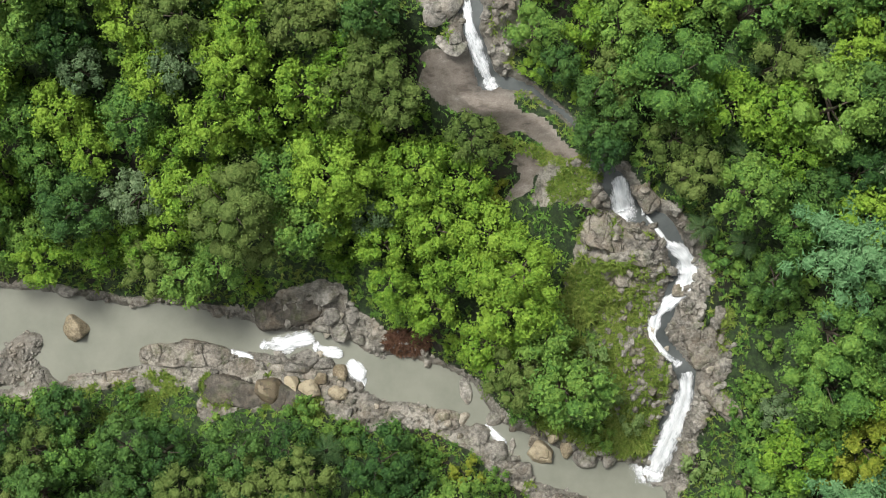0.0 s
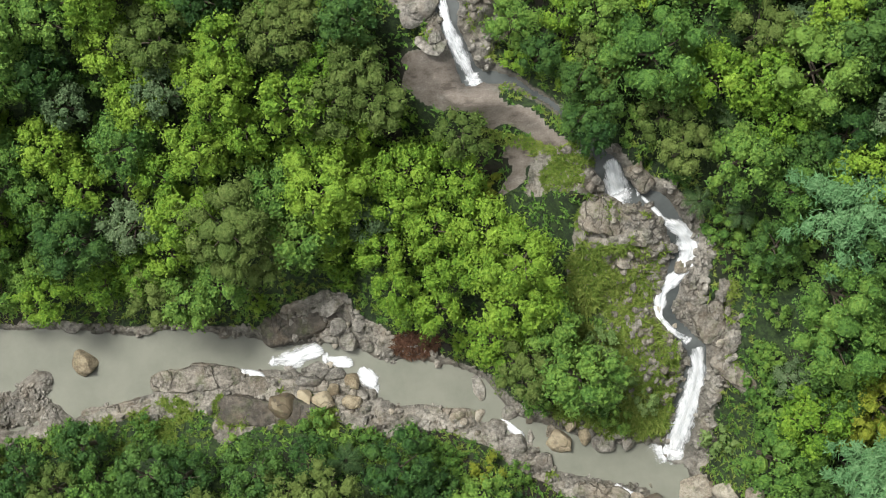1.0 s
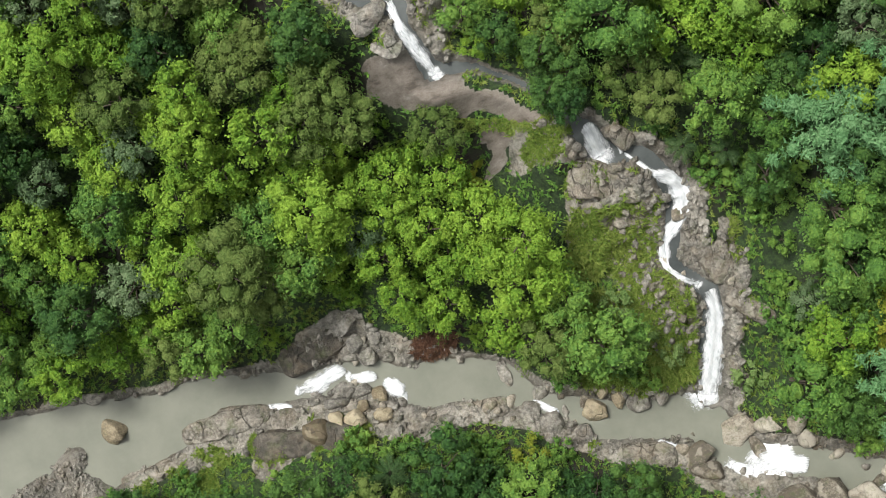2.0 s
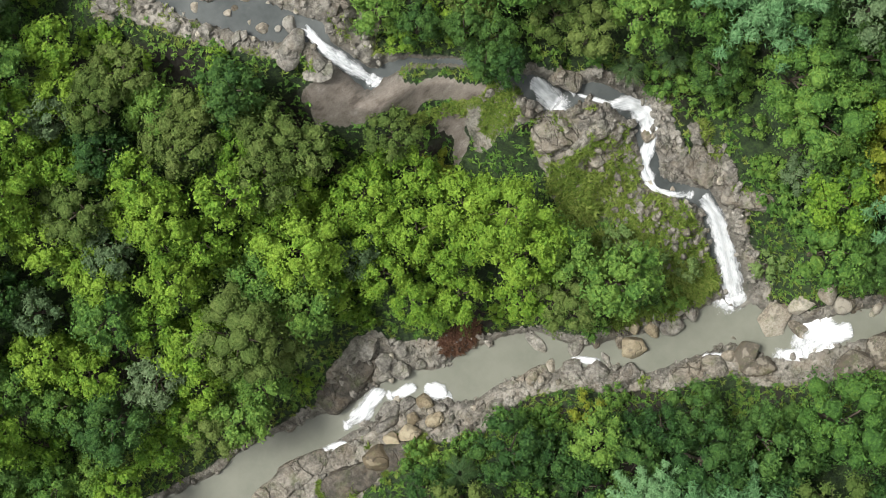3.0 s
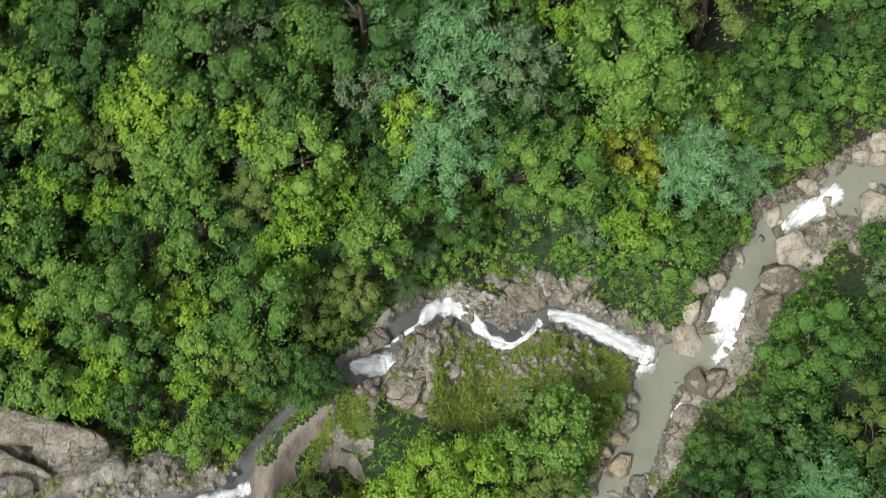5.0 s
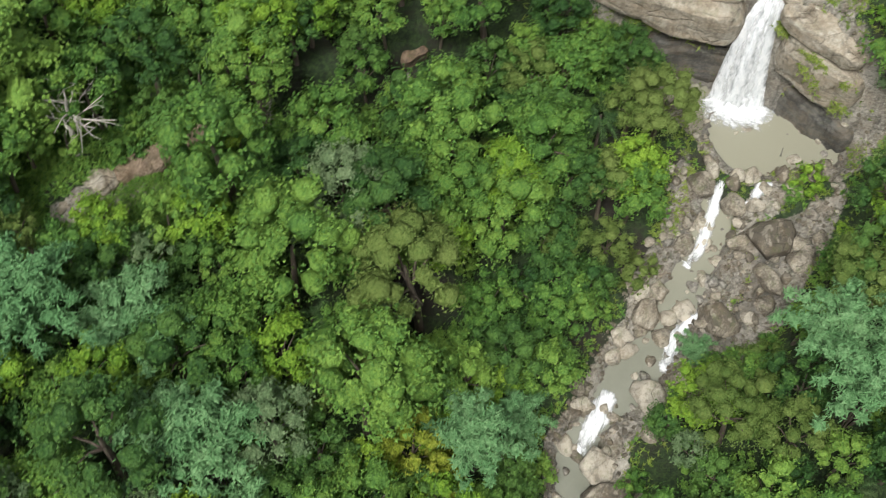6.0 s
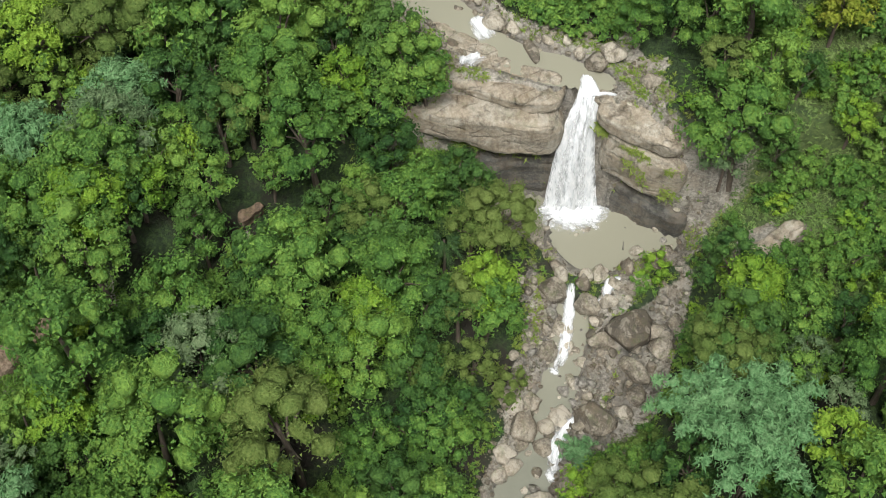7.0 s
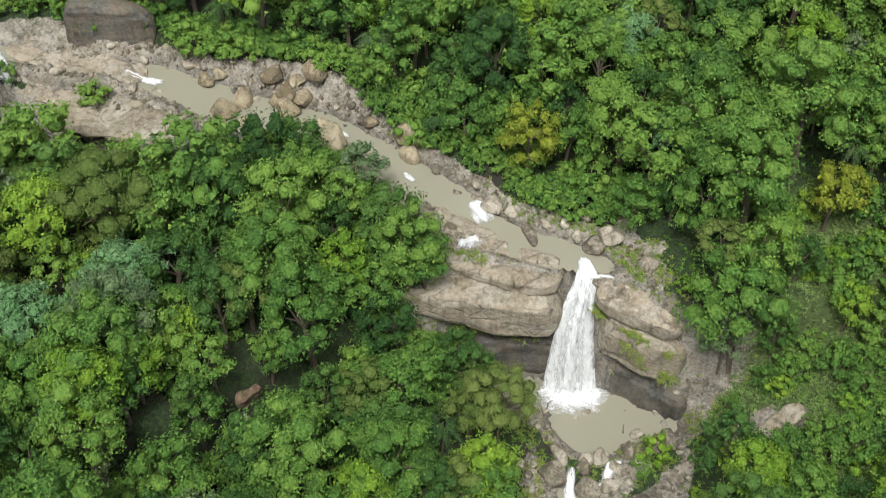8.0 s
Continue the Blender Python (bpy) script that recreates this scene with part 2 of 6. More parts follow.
def water_material(name, a, b, rough=0.2):
    m, nt, bs, out = mat(name)
    n = tex(nt, "noise", 0.35, 5, 0.6)
    r = ramp(nt, n.outputs["Fac"], [(0.35, a), (0.65, b)])
    silt = mixc(nt, attr(nt, "silt"), r.outputs[0], (0.25, 0.246, 0.187))
    foam = attr(nt, "foam")
    n2 = tex(nt, "noise", 2.4, 7, 0.7)
    ff = ramp(nt, mth(nt, "ADD", foam, mth(nt, "MULTIPLY", mth(nt, "SUBTRACT", n2.outputs["Fac"], 0.5), 1.3)), [(0.5, (0, 0, 0)), (0.75, (1, 1, 1))]).outputs[0]
    nt.links.new(mixc(nt, ff, silt, (0.8, 0.82, 0.82)), bs.inputs["Base Color"])
    nt.links.new(mth(nt, "ADD", rough, mth(nt, "MULTIPLY", ff, 0.5)), bs.inputs["Roughness"])
    bs.inputs["IOR"].default_value = 1.33
    w = tex(nt, "noise", 3.2, 4, 0.6)
    bump(nt, bs, mth(nt, "ADD", w.outputs["Fac"], mth(nt, "MULTIPLY", n2.outputs["Fac"], foam)), 0.1, 0.04)
    return m


WATER_BROWN = water_material("murky_water", (0.165, 0.173, 0.138), (0.2, 0.206, 0.166))
WATER_CLEAR = water_material("stream_water", (0.055, 0.063, 0.062), (0.105, 0.115, 0.112))


def foam_material():
    m, nt, bs, out = mat("white_water")
    tc = nt.nodes.new("ShaderNodeTexCoord")
    s = tex(nt, "noise", 1.0, 6, 0.65, tc.outputs["UV"], (6.0, 1.6, 1))
    g = tex(nt, "noise", 1.0, 6, 0.7, tc.outputs["UV"], (26.0, 5.0, 1))
    f = mth(nt, "ADD", mth(nt, "MULTIPLY", s.outputs["Fac"], 0.6), mth(nt, "MULTIPLY", g.outputs["Fac"], 0.4))
    col = ramp(nt, f, [(0.32, (0.42, 0.46, 0.48)), (0.46, (0.6, 0.63, 0.645)), (0.62, (0.8, 0.81, 0.815))]).outputs[0]
    nt.links.new(col, bs.inputs["Base Color"])
    bs.inputs["Roughness"].default_value = 0.6
    a = ramp(nt, mth(nt, "ADD", attr(nt, "solid"), mth(nt, "MULTIPLY", mth(nt, "SUBTRACT", f, 0.5), 2.2)), [(-0.0, (0, 0, 0)), (0.22, (0.35, 0.35, 0.35)), (0.62, (1, 1, 1))]).outputs[0]
    nt.links.new(a, bs.inputs["Alpha"])
    bump(nt, bs, f, 0.4, 0.1)
    return m


FOAM = foam_material()


# ---------------------------------------------------------------- arithmetic
def hash2(ix, iy, seed):
    h = (ix.astype(np.int64) * 374761393 + iy.astype(np.int64) * 668265263 + seed * 1442695041) & 0x7FFFFFFF
    h = ((h ^ (h >> 13)) * 1274126177) & 0x7FFFFFFF
    return ((h ^ (h >> 16)) & 0xFFFF) / 65535.0


def vnoise(x, y, seed=0):
    ix, iy = np.floor(x), np.floor(y)
    fx, fy = x - ix, y - iy
    ux, uy = fx * fx * (3 - 2 * fx), fy * fy * (3 - 2 * fy)
    a, b = hash2(ix, iy, seed), hash2(ix + 1, iy, seed)
    c, d = hash2(ix, iy + 1, seed), hash2(ix + 1, iy + 1, seed)
    return (a + (b - a) * ux) * (1 - uy) + (c + (d - c) * ux) * uy - 0.5


def fbm(x, y, size, octaves=4, seed=0, gain=0.5):
    out, amp = 0.0, 1.0
    for k in range(octaves):
        out = out + amp * vnoise(x / size * 2**k + 17.3 * k, y / size * 2**k - 9.1 * k, seed + k)
        amp *= gain
    return out


def smooth(a, b, v):
    t = np.clip((v - a) / (b - a), 0, 1)
    return t * t * (3 - 2 * t)


# ---------------------------------------------------------------- the valley
# Stations up each stream: x, y, water level, half width, slope to the left and right, bare rock beside it to the left and right.
RIVER = [
    (-180.0, 6.0, -1.5, 4.0, 0.6, 0.7, 1, 1),
    (-52.0, -4.2, -0.3, 4.6, 0.55, 0.6, 0.4, 0.8),
    (-37.0, -4.8, 0.0, 4.6, 0.55, 0.55, 0.5, 0.9),
    (-32.1, -4.6, 0.0, 4.0, 0.55, 0.5, 0.6, 1.2),
    (-27.7, -4.5, 0.0, 3.1, 0.6, 0.5, 0.8, 1.4),
    (-23.0, -4.2, 0.0, 2.4, 0.7, 0.42, 0.8, 2.6),
    (-19.3, -4.0, 0.0, 1.5, 0.7, 0.4, 0.6, 3.6),
    (-15.3, -4.5, 0.0, 1.15, 0.7, 0.4, 0.8, 4.2),
    (-13.0, -5.0, 0.15, 1.05, 0.6, 0.42, 2.4, 4.4),
    (-8.3, -5.5, 0.7, 1.1, 0.55, 0.45, 3.4, 4.2),
    (-4.8, -7.3, 0.95, 1.1, 0.55, 0.48, 3.0, 3.4),
    (-1.8, -8.4, 1.0, 2.0, 0.6, 0.5, 2.0, 2.6),
    (1.4, -9.1, 1.0, 1.9, 0.75, 0.55, 0.5, 2.0),
    (3.9, -10.2, 1.0, 1.8, 0.8, 0.55, 0.4, 1.6),
    (6.6, -12.5, 1.1, 0.75, 0.8, 0.55, 0.9, 1.8),
    (8.3, -13.8, 1.3, 1.0, 0.8, 0.55, 1.0, 1.8),
    (11.9, -15.9, 1.5, 1.7, 0.8, 0.55, 1.4, 1.6),
    (16.0, -17.0, 1.5, 1.6, 0.8, 0.55, 1.2, 2.2),
    (20.4, -17.9, 1.5, 1.9, 0.75, 0.55, 0.7, 2.4),
    (22.0, -21.6, 1.6, 1.7, 0.9, 0.6, 0.9, 2.6),
    (23.9, -23.3, 1.8, 1.4, 0.9, 0.7, 1, 2.6),
    (26.3, -24.3, 3.6, 1.3, 0.9, 0.7, 1.2, 2.4),
    (28.3, -24.8, 3.8, 1.2, 0.6, 0.7, 1, 2.4),
    (30.8, -26.3, 4.0, 1.4, 0.55, 0.6, 1, 3.4),
    (33.5, -27.6, 4.1, 1.3, 0.5, 0.5, 1.2, 3.6),
    (35.1, -30.7, 4.8, 1.0, 0.48, 0.5, 1.4, 3),
    (38.0, -36.1, 5.0, 2.2, 0.45, 0.55, 1.4, 3.2),
    (40.4, -40.8, 5.3, 1.5, 0.42, 0.6, 2.2, 4),
    (43.2, -43.6, 5.8, 1.6, 0.42, 0.65, 2.8, 5),
    (45.6, -47.3, 6.0, 1.5, 0.42, 0.7, 3, 5.5),
    (49.8, -51.4, 6.7, 1.8, 0.45, 0.8, 3, 5),
    (53.6, -55.8, 7.3, 3.4, 0.5, 0.9, 2.4, 4),
    (56.2, -58.4, 7.3, 3.8, 0.6, 1.0, 2, 3),
]
POOL = [
    (62.6, -55.4, 7.3, 1.9, 0.9, 0.9, 1.5, 1.5),
    (58.6, -58.6, 7.3, 4.3, 0.9, 0.9, 2, 2),
    (55.2, -59.6, 7.3, 4.6, 0.9, 0.9, 2.5, 2.5),
    (51.6, -64.0, 7.3, 2.2, 0.9, 0.9, 2.5, 2.5),
]
# Dry gravel flats beside the water.
FLAT = [
    (47.5, -60.0, 7.7, 2.0, 0.9, 0.9, 1.5, 1.5),
    (43.5, -54.0, 6.9, 2.6, 0.8, 0.8, 2, 2),
    (39.5, -49.0, 6.2, 2.0, 0.7, 0.7, 1.8, 1.8),
    (36.0, -41.0, 5.5, 1.5, 0.6, 0.7, 1.2, 1.2),
]
# The rim of the cliff over the plunge pool; the high ground lies to its left.
RIM = [(20.0, -150.0), (36.0, -96.0), (46.0, -77.0), (49.0, -69.0), (52.4, -65.6), (56.5, -63.4), (60.2, -61.6), (61.9, -59.8), (64.8, -56.8), (69.5, -52.0),
       (71.3, -44.6), (70.8, -28.0), (69.1, -19.4), (72.0, -6.0), (80.0, 40.0)]
UPPER = [
    (61.5, -61.6, 22.0, 1.1, 0.12, 0.12, 5, 4),
    (61.8, -63.2, 22.2, 1.2, 0.12, 0.25, 5, 3),
    (65.0, -61.0, 22.4, 1.8, 0.0, 0.6, 4, 2.5),
    (71.8, -56.6, 22.6, 2.3, -0.1, 0.9, 3.4, 1.6),
    (78.2, -55.6, 23.6, 1.8, -0.15, 0.9, 2, 1.4),
    (86.4, -52.8, 24.0, 2.4, -0.2, 0.9, 0.8, 1.4),
    (92.9, -49.9, 24.3, 2.9, -0.2, 0.9, 0.8, 3.6),
    (98.0, -45.2, 24.6, 3.2, -0.2, 0.9, 2, 4),
    (104.3, -41.9, 25.0, 2.5, -0.1, 0.9, 4.5, 2),
    (109.0, -39.2, 25.4, 2.0, -0.04, 0.9, 8, 1.6),
    (112.0, -36.0, 26.2, 1.0, -0.04, 0.5, 9, 3.0),
    (116.5, -31.0, 26.8, 0.9, -0.04, 0.4, 9, 4.0),
    (122.5, -24.5, 27.6, 1.1, -0.03, 0.4, 8, 4.0),
    (240.0, 60.0, 36.0, 3.0, 0.5, 0.8, 3, 1),
]
TRIBUTARY = [
    (21.9, -16.2, 1.5, 1.2, 0.9, 0.9, 1, 1.5),
    (22.2, -12.7, 4.0, 1.0, 0.6, 0.7, 1.8, 1.6),
    (23.2, -7.8, 7.0, 0.7, 0.3, 0.6, 2.5, 2),
    (22.1, -6.0, 7.4, 0.6, 0.25, 0.5, 2.8, 2.4),
    (20.3, -3.9, 8.0, 0.6, 0.2, 0.45, 3.2, 2.6),
    (21.5, -1.7, 9.0, 0.6, 0.2, 0.5, 3, 2.2),
    (22.5, 1.1, 10.5, 0.7, 0.15, 0.6, 2.5, 1.4),
    (21.2, 3.4, 12.0, 0.6, 0.15, 0.6, 2.2, 1),
    (19.8, 5.2, 12.3, 0.5, 0.2, 0.6, 2, 1),
    (17.2, 6.0, 12.6, 0.9, 0.3, 0.7, 1.6, 0.8),
    (16.2, 8.0, 15.0, 0.9, 0.3, 0.7, 1, 0.5),
    (15.2, 9.9, 15.2, 0.1, 0.25, 0.7, 0.3, 0.2),
    (12.2, 13.3, 15.4, 0.06, 0.2, 0.7, 0.2, 0.1),
    (9.0, 15.5, 15.6, 0.1, 0.18, 0.7, 0.4, 0.2),
    (6.0, 16.4, 15.8, 0.6, 0.18, 0.6, 1.4, 1.2),
    (4.3, 19.6, 18.0, 0.45, 0.3, 0.6, 1.6, 2.2),
    (4.4, 21.3, 18.2, 0.8, 0.3, 0.6, 1.4, 2.4),
    (1.8, 23.8, 18.4, 1.5, 0.4, 0.6, 1.4, 3),
    (-0.3, 27.6, 18.7, 1.9, 0.5, 0.5, 1.5, 4),
    (-2.4, 32.5, 19.0, 2.3, 0.5, 0.5, 2, 5),
    (-3.2, 36.2, 21.0, 1.2, 0.5, 0.5, 2, 5),
    (-4.6, 41.1, 21.4, 2.0, 0.5, 0.5, 2, 4),
    (-30.0, 130.0, 30.0, 2.5, 0.5, 0.5, 2, 3),
]
HILL = 46.0       # how far the slopes climb above their stream


def along(stations, x, y):
    """For each place: ground by this stream, its water level, distance past the water's edge and bare-rock width, taken from the segments."""
    ground = np.full(x.shape, 1e9)
    near = np.full(x.shape, 1e9)
    level = np.zeros(x.shape)
    rockw = np.zeros(x.shape)
    own = np.zeros(x.shape)
    for k, (a, b) in enumerate(zip(stations, stations[1:])):
        a, b = np.array(a), np.array(b)
        dx, dy = b[0] - a[0], b[1] - a[1]
        ln = dx * dx + dy * dy
        s = np.clip(((x - a[0]) * dx + (y - a[1]) * dy) / ln, 0, 1)
        px, py = x - a[0] - s * dx, y - a[1] - s * dy
        d = np.hypot(px, py)
        side = (dx * py - dy * px) / math.sqrt(ln) / (d + 1e-6)
        v = [a[j] + s * (b[j] - a[j]) for j in range(2, 8)]
        slope = v[3] + (v[2] - v[3]) * (0.5 + 0.5 * np.clip(side * 1.6, -1, 1))
        off = d - v[1]
        out = np.maximum(off, 0)
        h = v[0] + np.where(slope < 0, 0.5 * smooth(0.0, 1.3, out) + slope * np.clip(out - 3, 0, 20) + 0.3 * np.maximum(out - 23, 0), HILL * (1 - np.exp(-slope * out / HILL)))
        ground = np.minimum(ground, h)
        m = off < near
        own = np.where(m, h, own)
        near = np.where(m, off, near)
        level = np.where(m, v[0], level)
        rockw = np.where(m, v[5] + (v[4] - v[5]) * (0.5 + 0.5 * np.clip(side * 1.6, -1, 1)), rockw)
    return ground, near, level, rockw, own


def past_rim(x, y):
    """How far a place lies behind the cliff's rim."""
    best, out = np.full(np.shape(x), 1e9), np.zeros(np.shape(x))
    for (ax, ay), (bx, by) in zip(RIM, RIM[1:]):
        dx, dy = bx - ax, by - ay
        s = np.clip(((x - ax) * dx + (y - ay) * dy) / (dx * dx + dy * dy), 0, 1)
        d = np.hypot(x - ax - s * dx, y - ay - s * dy)
        side = np.sign(dy * (x - ax) - dx * (y - ay))
        out = np.where(d < best - 1e-6, side * d, out)
        best = np.minimum(best, d)
    return out


def plates(x, y, size, seed):
    """Jointed bedrock: for each place its plate's height and tilt, and how near the joint lies."""
    c, n = math.cos(0.55), math.sin(0.55)
    u, v = (x * c + y * n) / size, (y * c - x * n) / (size * 0.62)
    iu, iv = np.floor(u), np.floor(v)
    f1, f2, lift = np.full(x.shape, 9.0), np.full(x.shape, 9.0), np.zeros(x.shape)
    for a in (-1, 0, 1):
        for b in (-1, 0, 1):
            cu, cv = iu + a, iv + b
            du, dv = u - cu - 0.15 - 0.7 * hash2(cu, cv, seed), v - cv - 0.15 - 0.7 * hash2(cu, cv, seed + 1)
            d = np.hypot(du, dv)
            h = hash2(cu, cv, seed + 2) - 0.5 + 0.7 * du * (hash2(cu, cv, seed + 3) - 0.5) + 0.7 * dv * (hash2(cu, cv, seed + 4) - 0.5)
            nearer = d < f1
            f2 = np.where(nearer, f1, np.minimum(f2, d))
            lift = np.where(nearer, h, lift)
            f1 = np.where(nearer, d, f1)
    return lift, f2 - f1


# Bare patches away from the water: x, y, half length, half width, turn in degrees.
SLAB = [(3.6, 15.6, 4.2, 2.0, -28), (7.6, 13.6, 4.6, 1.9, -29), (11.6, 10.9, 3.2, 1.3, -33), (9.0, 9.0, 1.3, 1.9, -10)]
BARE = [(17.5, 1.0, 5.0, 5.6, 0), (18.2, -7.0, 3.6, 4.4, 0), (25.2, -6.0, 1.3, 5.0, 0), (12.6, 8.2, 3.4, 3.0, -20), (7.0, 21.0, 2.3, 3.6, 10),
        (6.2, 28.5, 3.8, 5.0, 10), (4.5, 37.0, 5.5, 6.0, 0), (-5.5, 31.5, 3.0, 2.4, 110), (68.5, -56.3, 5.0, 3.2, 25), (59.0, -66.0, 4.0, 2.6, 20),
        (75.0, -52.6, 4.0, 2.0, 20), (103.0, -35.0, 9.0, 3.2, 45), (112.5, -26.0, 7.5, 3.2, 50),
        (-9.5, -1.6, 3.3, 1.9, 0), (-15.5, -10.3, 4.4, 1.3, -6), (41.5, -68.4, 4.0, 2.6, 60),
        (65.4, 1.5, 2.0, 7.0, 12), (69.4, -28.0, 0.7, 1.0, 0), (67.6, -19.3, 0.6, 0.8, 0), (60.0, -53.0, 3.0, 2.2, 40)]
SHOAL = [(-37.5, -7.4, 5.4, 2.3, 0), (-35.0, -5.4, 2.6, 1.7, 25), (-33.8, -8.0, 2.6, 1.5, -25)]
GRASSY = [(16.5, -8.0, 4.0, 5.0, 0), (38.0, -74.0, 10.0, 7.5, 40), (48.5, -83.0, 8.0, 4.0, 30), (33.0, -68.0, 4.0, 4.0, 0), (63.6, -2.6, 3.2, 4.4, 10), (52.0, 3.0, 3.0, 2.0, 0)]


def inside(patches, x, y, grow=0.0):
    out = np.zeros(np.shape(x))
    for cx, cy, rx, ry, turn in patches:
        c, s = math.cos(radians(turn)), math.sin(radians(turn))
        u, v = (x - cx) * c + (y - cy) * s, -(x - cx) * s + (y - cy) * c
        out = np.maximum(out, 1 - np.hypot(u / (rx + grow), v / (ry + grow)))
    return np.clip(out, 0, 1)


def valley(x, y):
    """Ground height and the masks of the place."""
    x, y = np.asarray(x, float), np.asarray(y, float)
    wx = x + 0.7 * fbm(x, y, 5.0, 3, 11)
    wy = y + 0.7 * fbm(x, y, 5.0, 3, 23)
    g = [along(s, wx, wy) for s in (RIVER, UPPER, TRIBUTARY, POOL, FLAT)]
    low = np.minimum.reduce([g[0][0], g[3][0], g[2][0], g[4][0]])
    back = past_rim(wx + 1.2 * fbm(x, y, 2.6, 2, 81), wy + 1.2 * fbm(x, y, 2.6, 2, 83))
    band = smooth(-0.9, 0.7, back)
    fall = smooth(26.0, 9.0, np.hypot(x - 60, y + 58))
    h = np.minimum(low, g[1][0])
    shelf = np.minimum(g[1][0], low + 5.0 + 10.5 * fall)
    h = h + (np.maximum(shelf, h) - h) * band
    # beside a stream the ground is that stream's own bank
    for q, gate in ((g[2], 1.0), (g[0], 1 - band), (g[3], 1 - band), (g[1], band)):
        h = h + (q[4] - h) * smooth(6.0, 0.6, q[1]) * gate
    near = np.minimum.reduce([q[1] + 1.5 * (q is g[4]) + 3.0 * smooth(0.6, 2.0, np.abs(q[4] - h)) for q in g])
    # an upland stream's edge counts only where its own ground is the ground
    rock = np.zeros(x.shape)
    for q in g:
        own = smooth(1.5, 0.2, np.abs(q[4] - h))
        rock = np.maximum(rock, own * smooth(q[3] + 0.8, q[3] - 0.4, q[1]))
        if q is not g[4]:
            h = h - 0.75 * smooth(0.3, -0.5, q[1]) * own
    qx, qy = x + 2.4 * fbm(x, y, 3.0, 3, 61), y + 2.4 * fbm(x, y, 3.0, 3, 63)
    slab = smooth(0.0, 0.2, inside(SLAB, qx, qy))
    bare = smooth(0.0, 0.2, inside(BARE, qx, qy))
    rock = np.maximum(np.maximum(rock, slab), bare)
    cliff = smooth(1.9, 0.4, np.abs(back + 0.3)) * smooth(1.5, 5.0, shelf - low) * fall
    rock = np.maximum(rock, cliff)
    far = smooth(0.5, 8.0, near)
    h = h + far * (2.2 * fbm(x, y, 14.0, 4, 31) + 5.0 * smooth(15, 60, near) * fbm(x, y, 60.0, 3, 41))
    h = h + 1.3 * smooth(0.0, 0.5, inside(SHOAL, wx, wy))
    px, py = x + 1.1 * fbm(x, y, 2.2, 3, 51), y + 1.1 * fbm(x, y, 2.2, 3, 53)
    broad, joint = plates(px, py, 2.7, 201)
    small, crack = plates(px, py, 1.0, 301)
    relief = 1.15 * broad - 0.4 * smooth(0.14, 0.0, joint) + 0.3 * small - 0.14 * smooth(0.16, 0.0, crack) + 0.12 * fbm(x, y, 0.9, 2, 57)
    h = h + rock * smooth(-0.1, 1.0, near) * (1 - 0.88 * slab) * relief
    # the ground stands above the water just past its edge
    for q in g[:3]:
        own = (q[1] > 0.1) & (q[1] < 2.0) & (np.abs(q[4] - h) < 1.2)
        h = np.where(own, np.maximum(h, q[2] + 0.08 + 0.3 * np.clip(q[1], 0, 0.9)), h)
    return h, near, rock, slab, g, joint


def grid_lines(lo, hi, step, fine_lo, fine_hi, fine, reach):
    """Lines of the ground's grid: fine where the camera passes nearest, coarser around, then widening to the horizon."""
    core = np.concatenate([np.arange(lo, fine_lo, step), np.arange(fine_lo, fine_hi, fine), np.arange(fine_hi, hi + step / 2, step)])
    out, d, p = [], step, 0.0
    while p < reach:
        d *= 1.25
        p += d
        out.append(p)
    out = np.array(out)
    return np.concatenate([(core[0] - out)[::-1], core, core[-1] + out])


def mesh_of(name, verts, quads, material, attrs=(), flat=False):
    """A mesh from arrays of places and quads."""
    me = bpy.data.meshes.new(name)
    verts, quads = np.asarray(verts, np.float32), np.asarray(quads, np.int32)
    n, k = quads.shape
    me.vertices.add(len(verts))
    me.vertices.foreach_set("co", verts.ravel())
    me.loops.add(n * k)
    me.loops.foreach_set("vertex_index", quads.ravel())
    me.polygons.add(n)
    me.polygons.foreach_set("loop_start", np.arange(0, n * k, k, dtype=np.int32))
    me.polygons.foreach_set("use_smooth", ~np.asarray(flat) if np.ndim(flat) else np.full(n, not flat))
    for key, values in attrs:
        me.attributes.new(key, "FLOAT", "POINT").data.foreach_set("value", np.asarray(values, np.float32))
    me.update(calc_edges=True)
    me.materials.append(material)
    return me


STEP = 0.66
gx = grid_lines(-52.0, 165.0, STEP, -26.0, 30.0, 0.31, 2400.0)
gy = grid_lines(-140.0, 62.0, STEP, -26.0, 24.0, 0.31, 2400.0)
GX, GY = np.meshgrid(gx, gy)
GH, GNEAR, GROCK, GSLAB, GALL, GJOINT = valley(GX, GY)
nx, ny = len(gx), len(gy)
idx = np.arange(nx * ny).reshape(ny, nx)
ALLQ = np.stack([idx[:-1, :-1], idx[:-1, 1:], idx[1:, 1:], idx[1:, :-1]], -1).reshape(-1, 4)
GWET = smooth(1.1, 0.1, GNEAR)
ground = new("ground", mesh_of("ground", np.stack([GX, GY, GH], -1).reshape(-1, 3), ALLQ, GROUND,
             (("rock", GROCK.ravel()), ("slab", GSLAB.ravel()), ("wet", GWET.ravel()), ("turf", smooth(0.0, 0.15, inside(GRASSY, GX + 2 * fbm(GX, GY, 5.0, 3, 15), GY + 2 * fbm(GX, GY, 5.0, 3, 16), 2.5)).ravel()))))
tagged(ground, "steep jungle valley floor of dark soil, moss and bare grey rock", "ground", kind="structure")


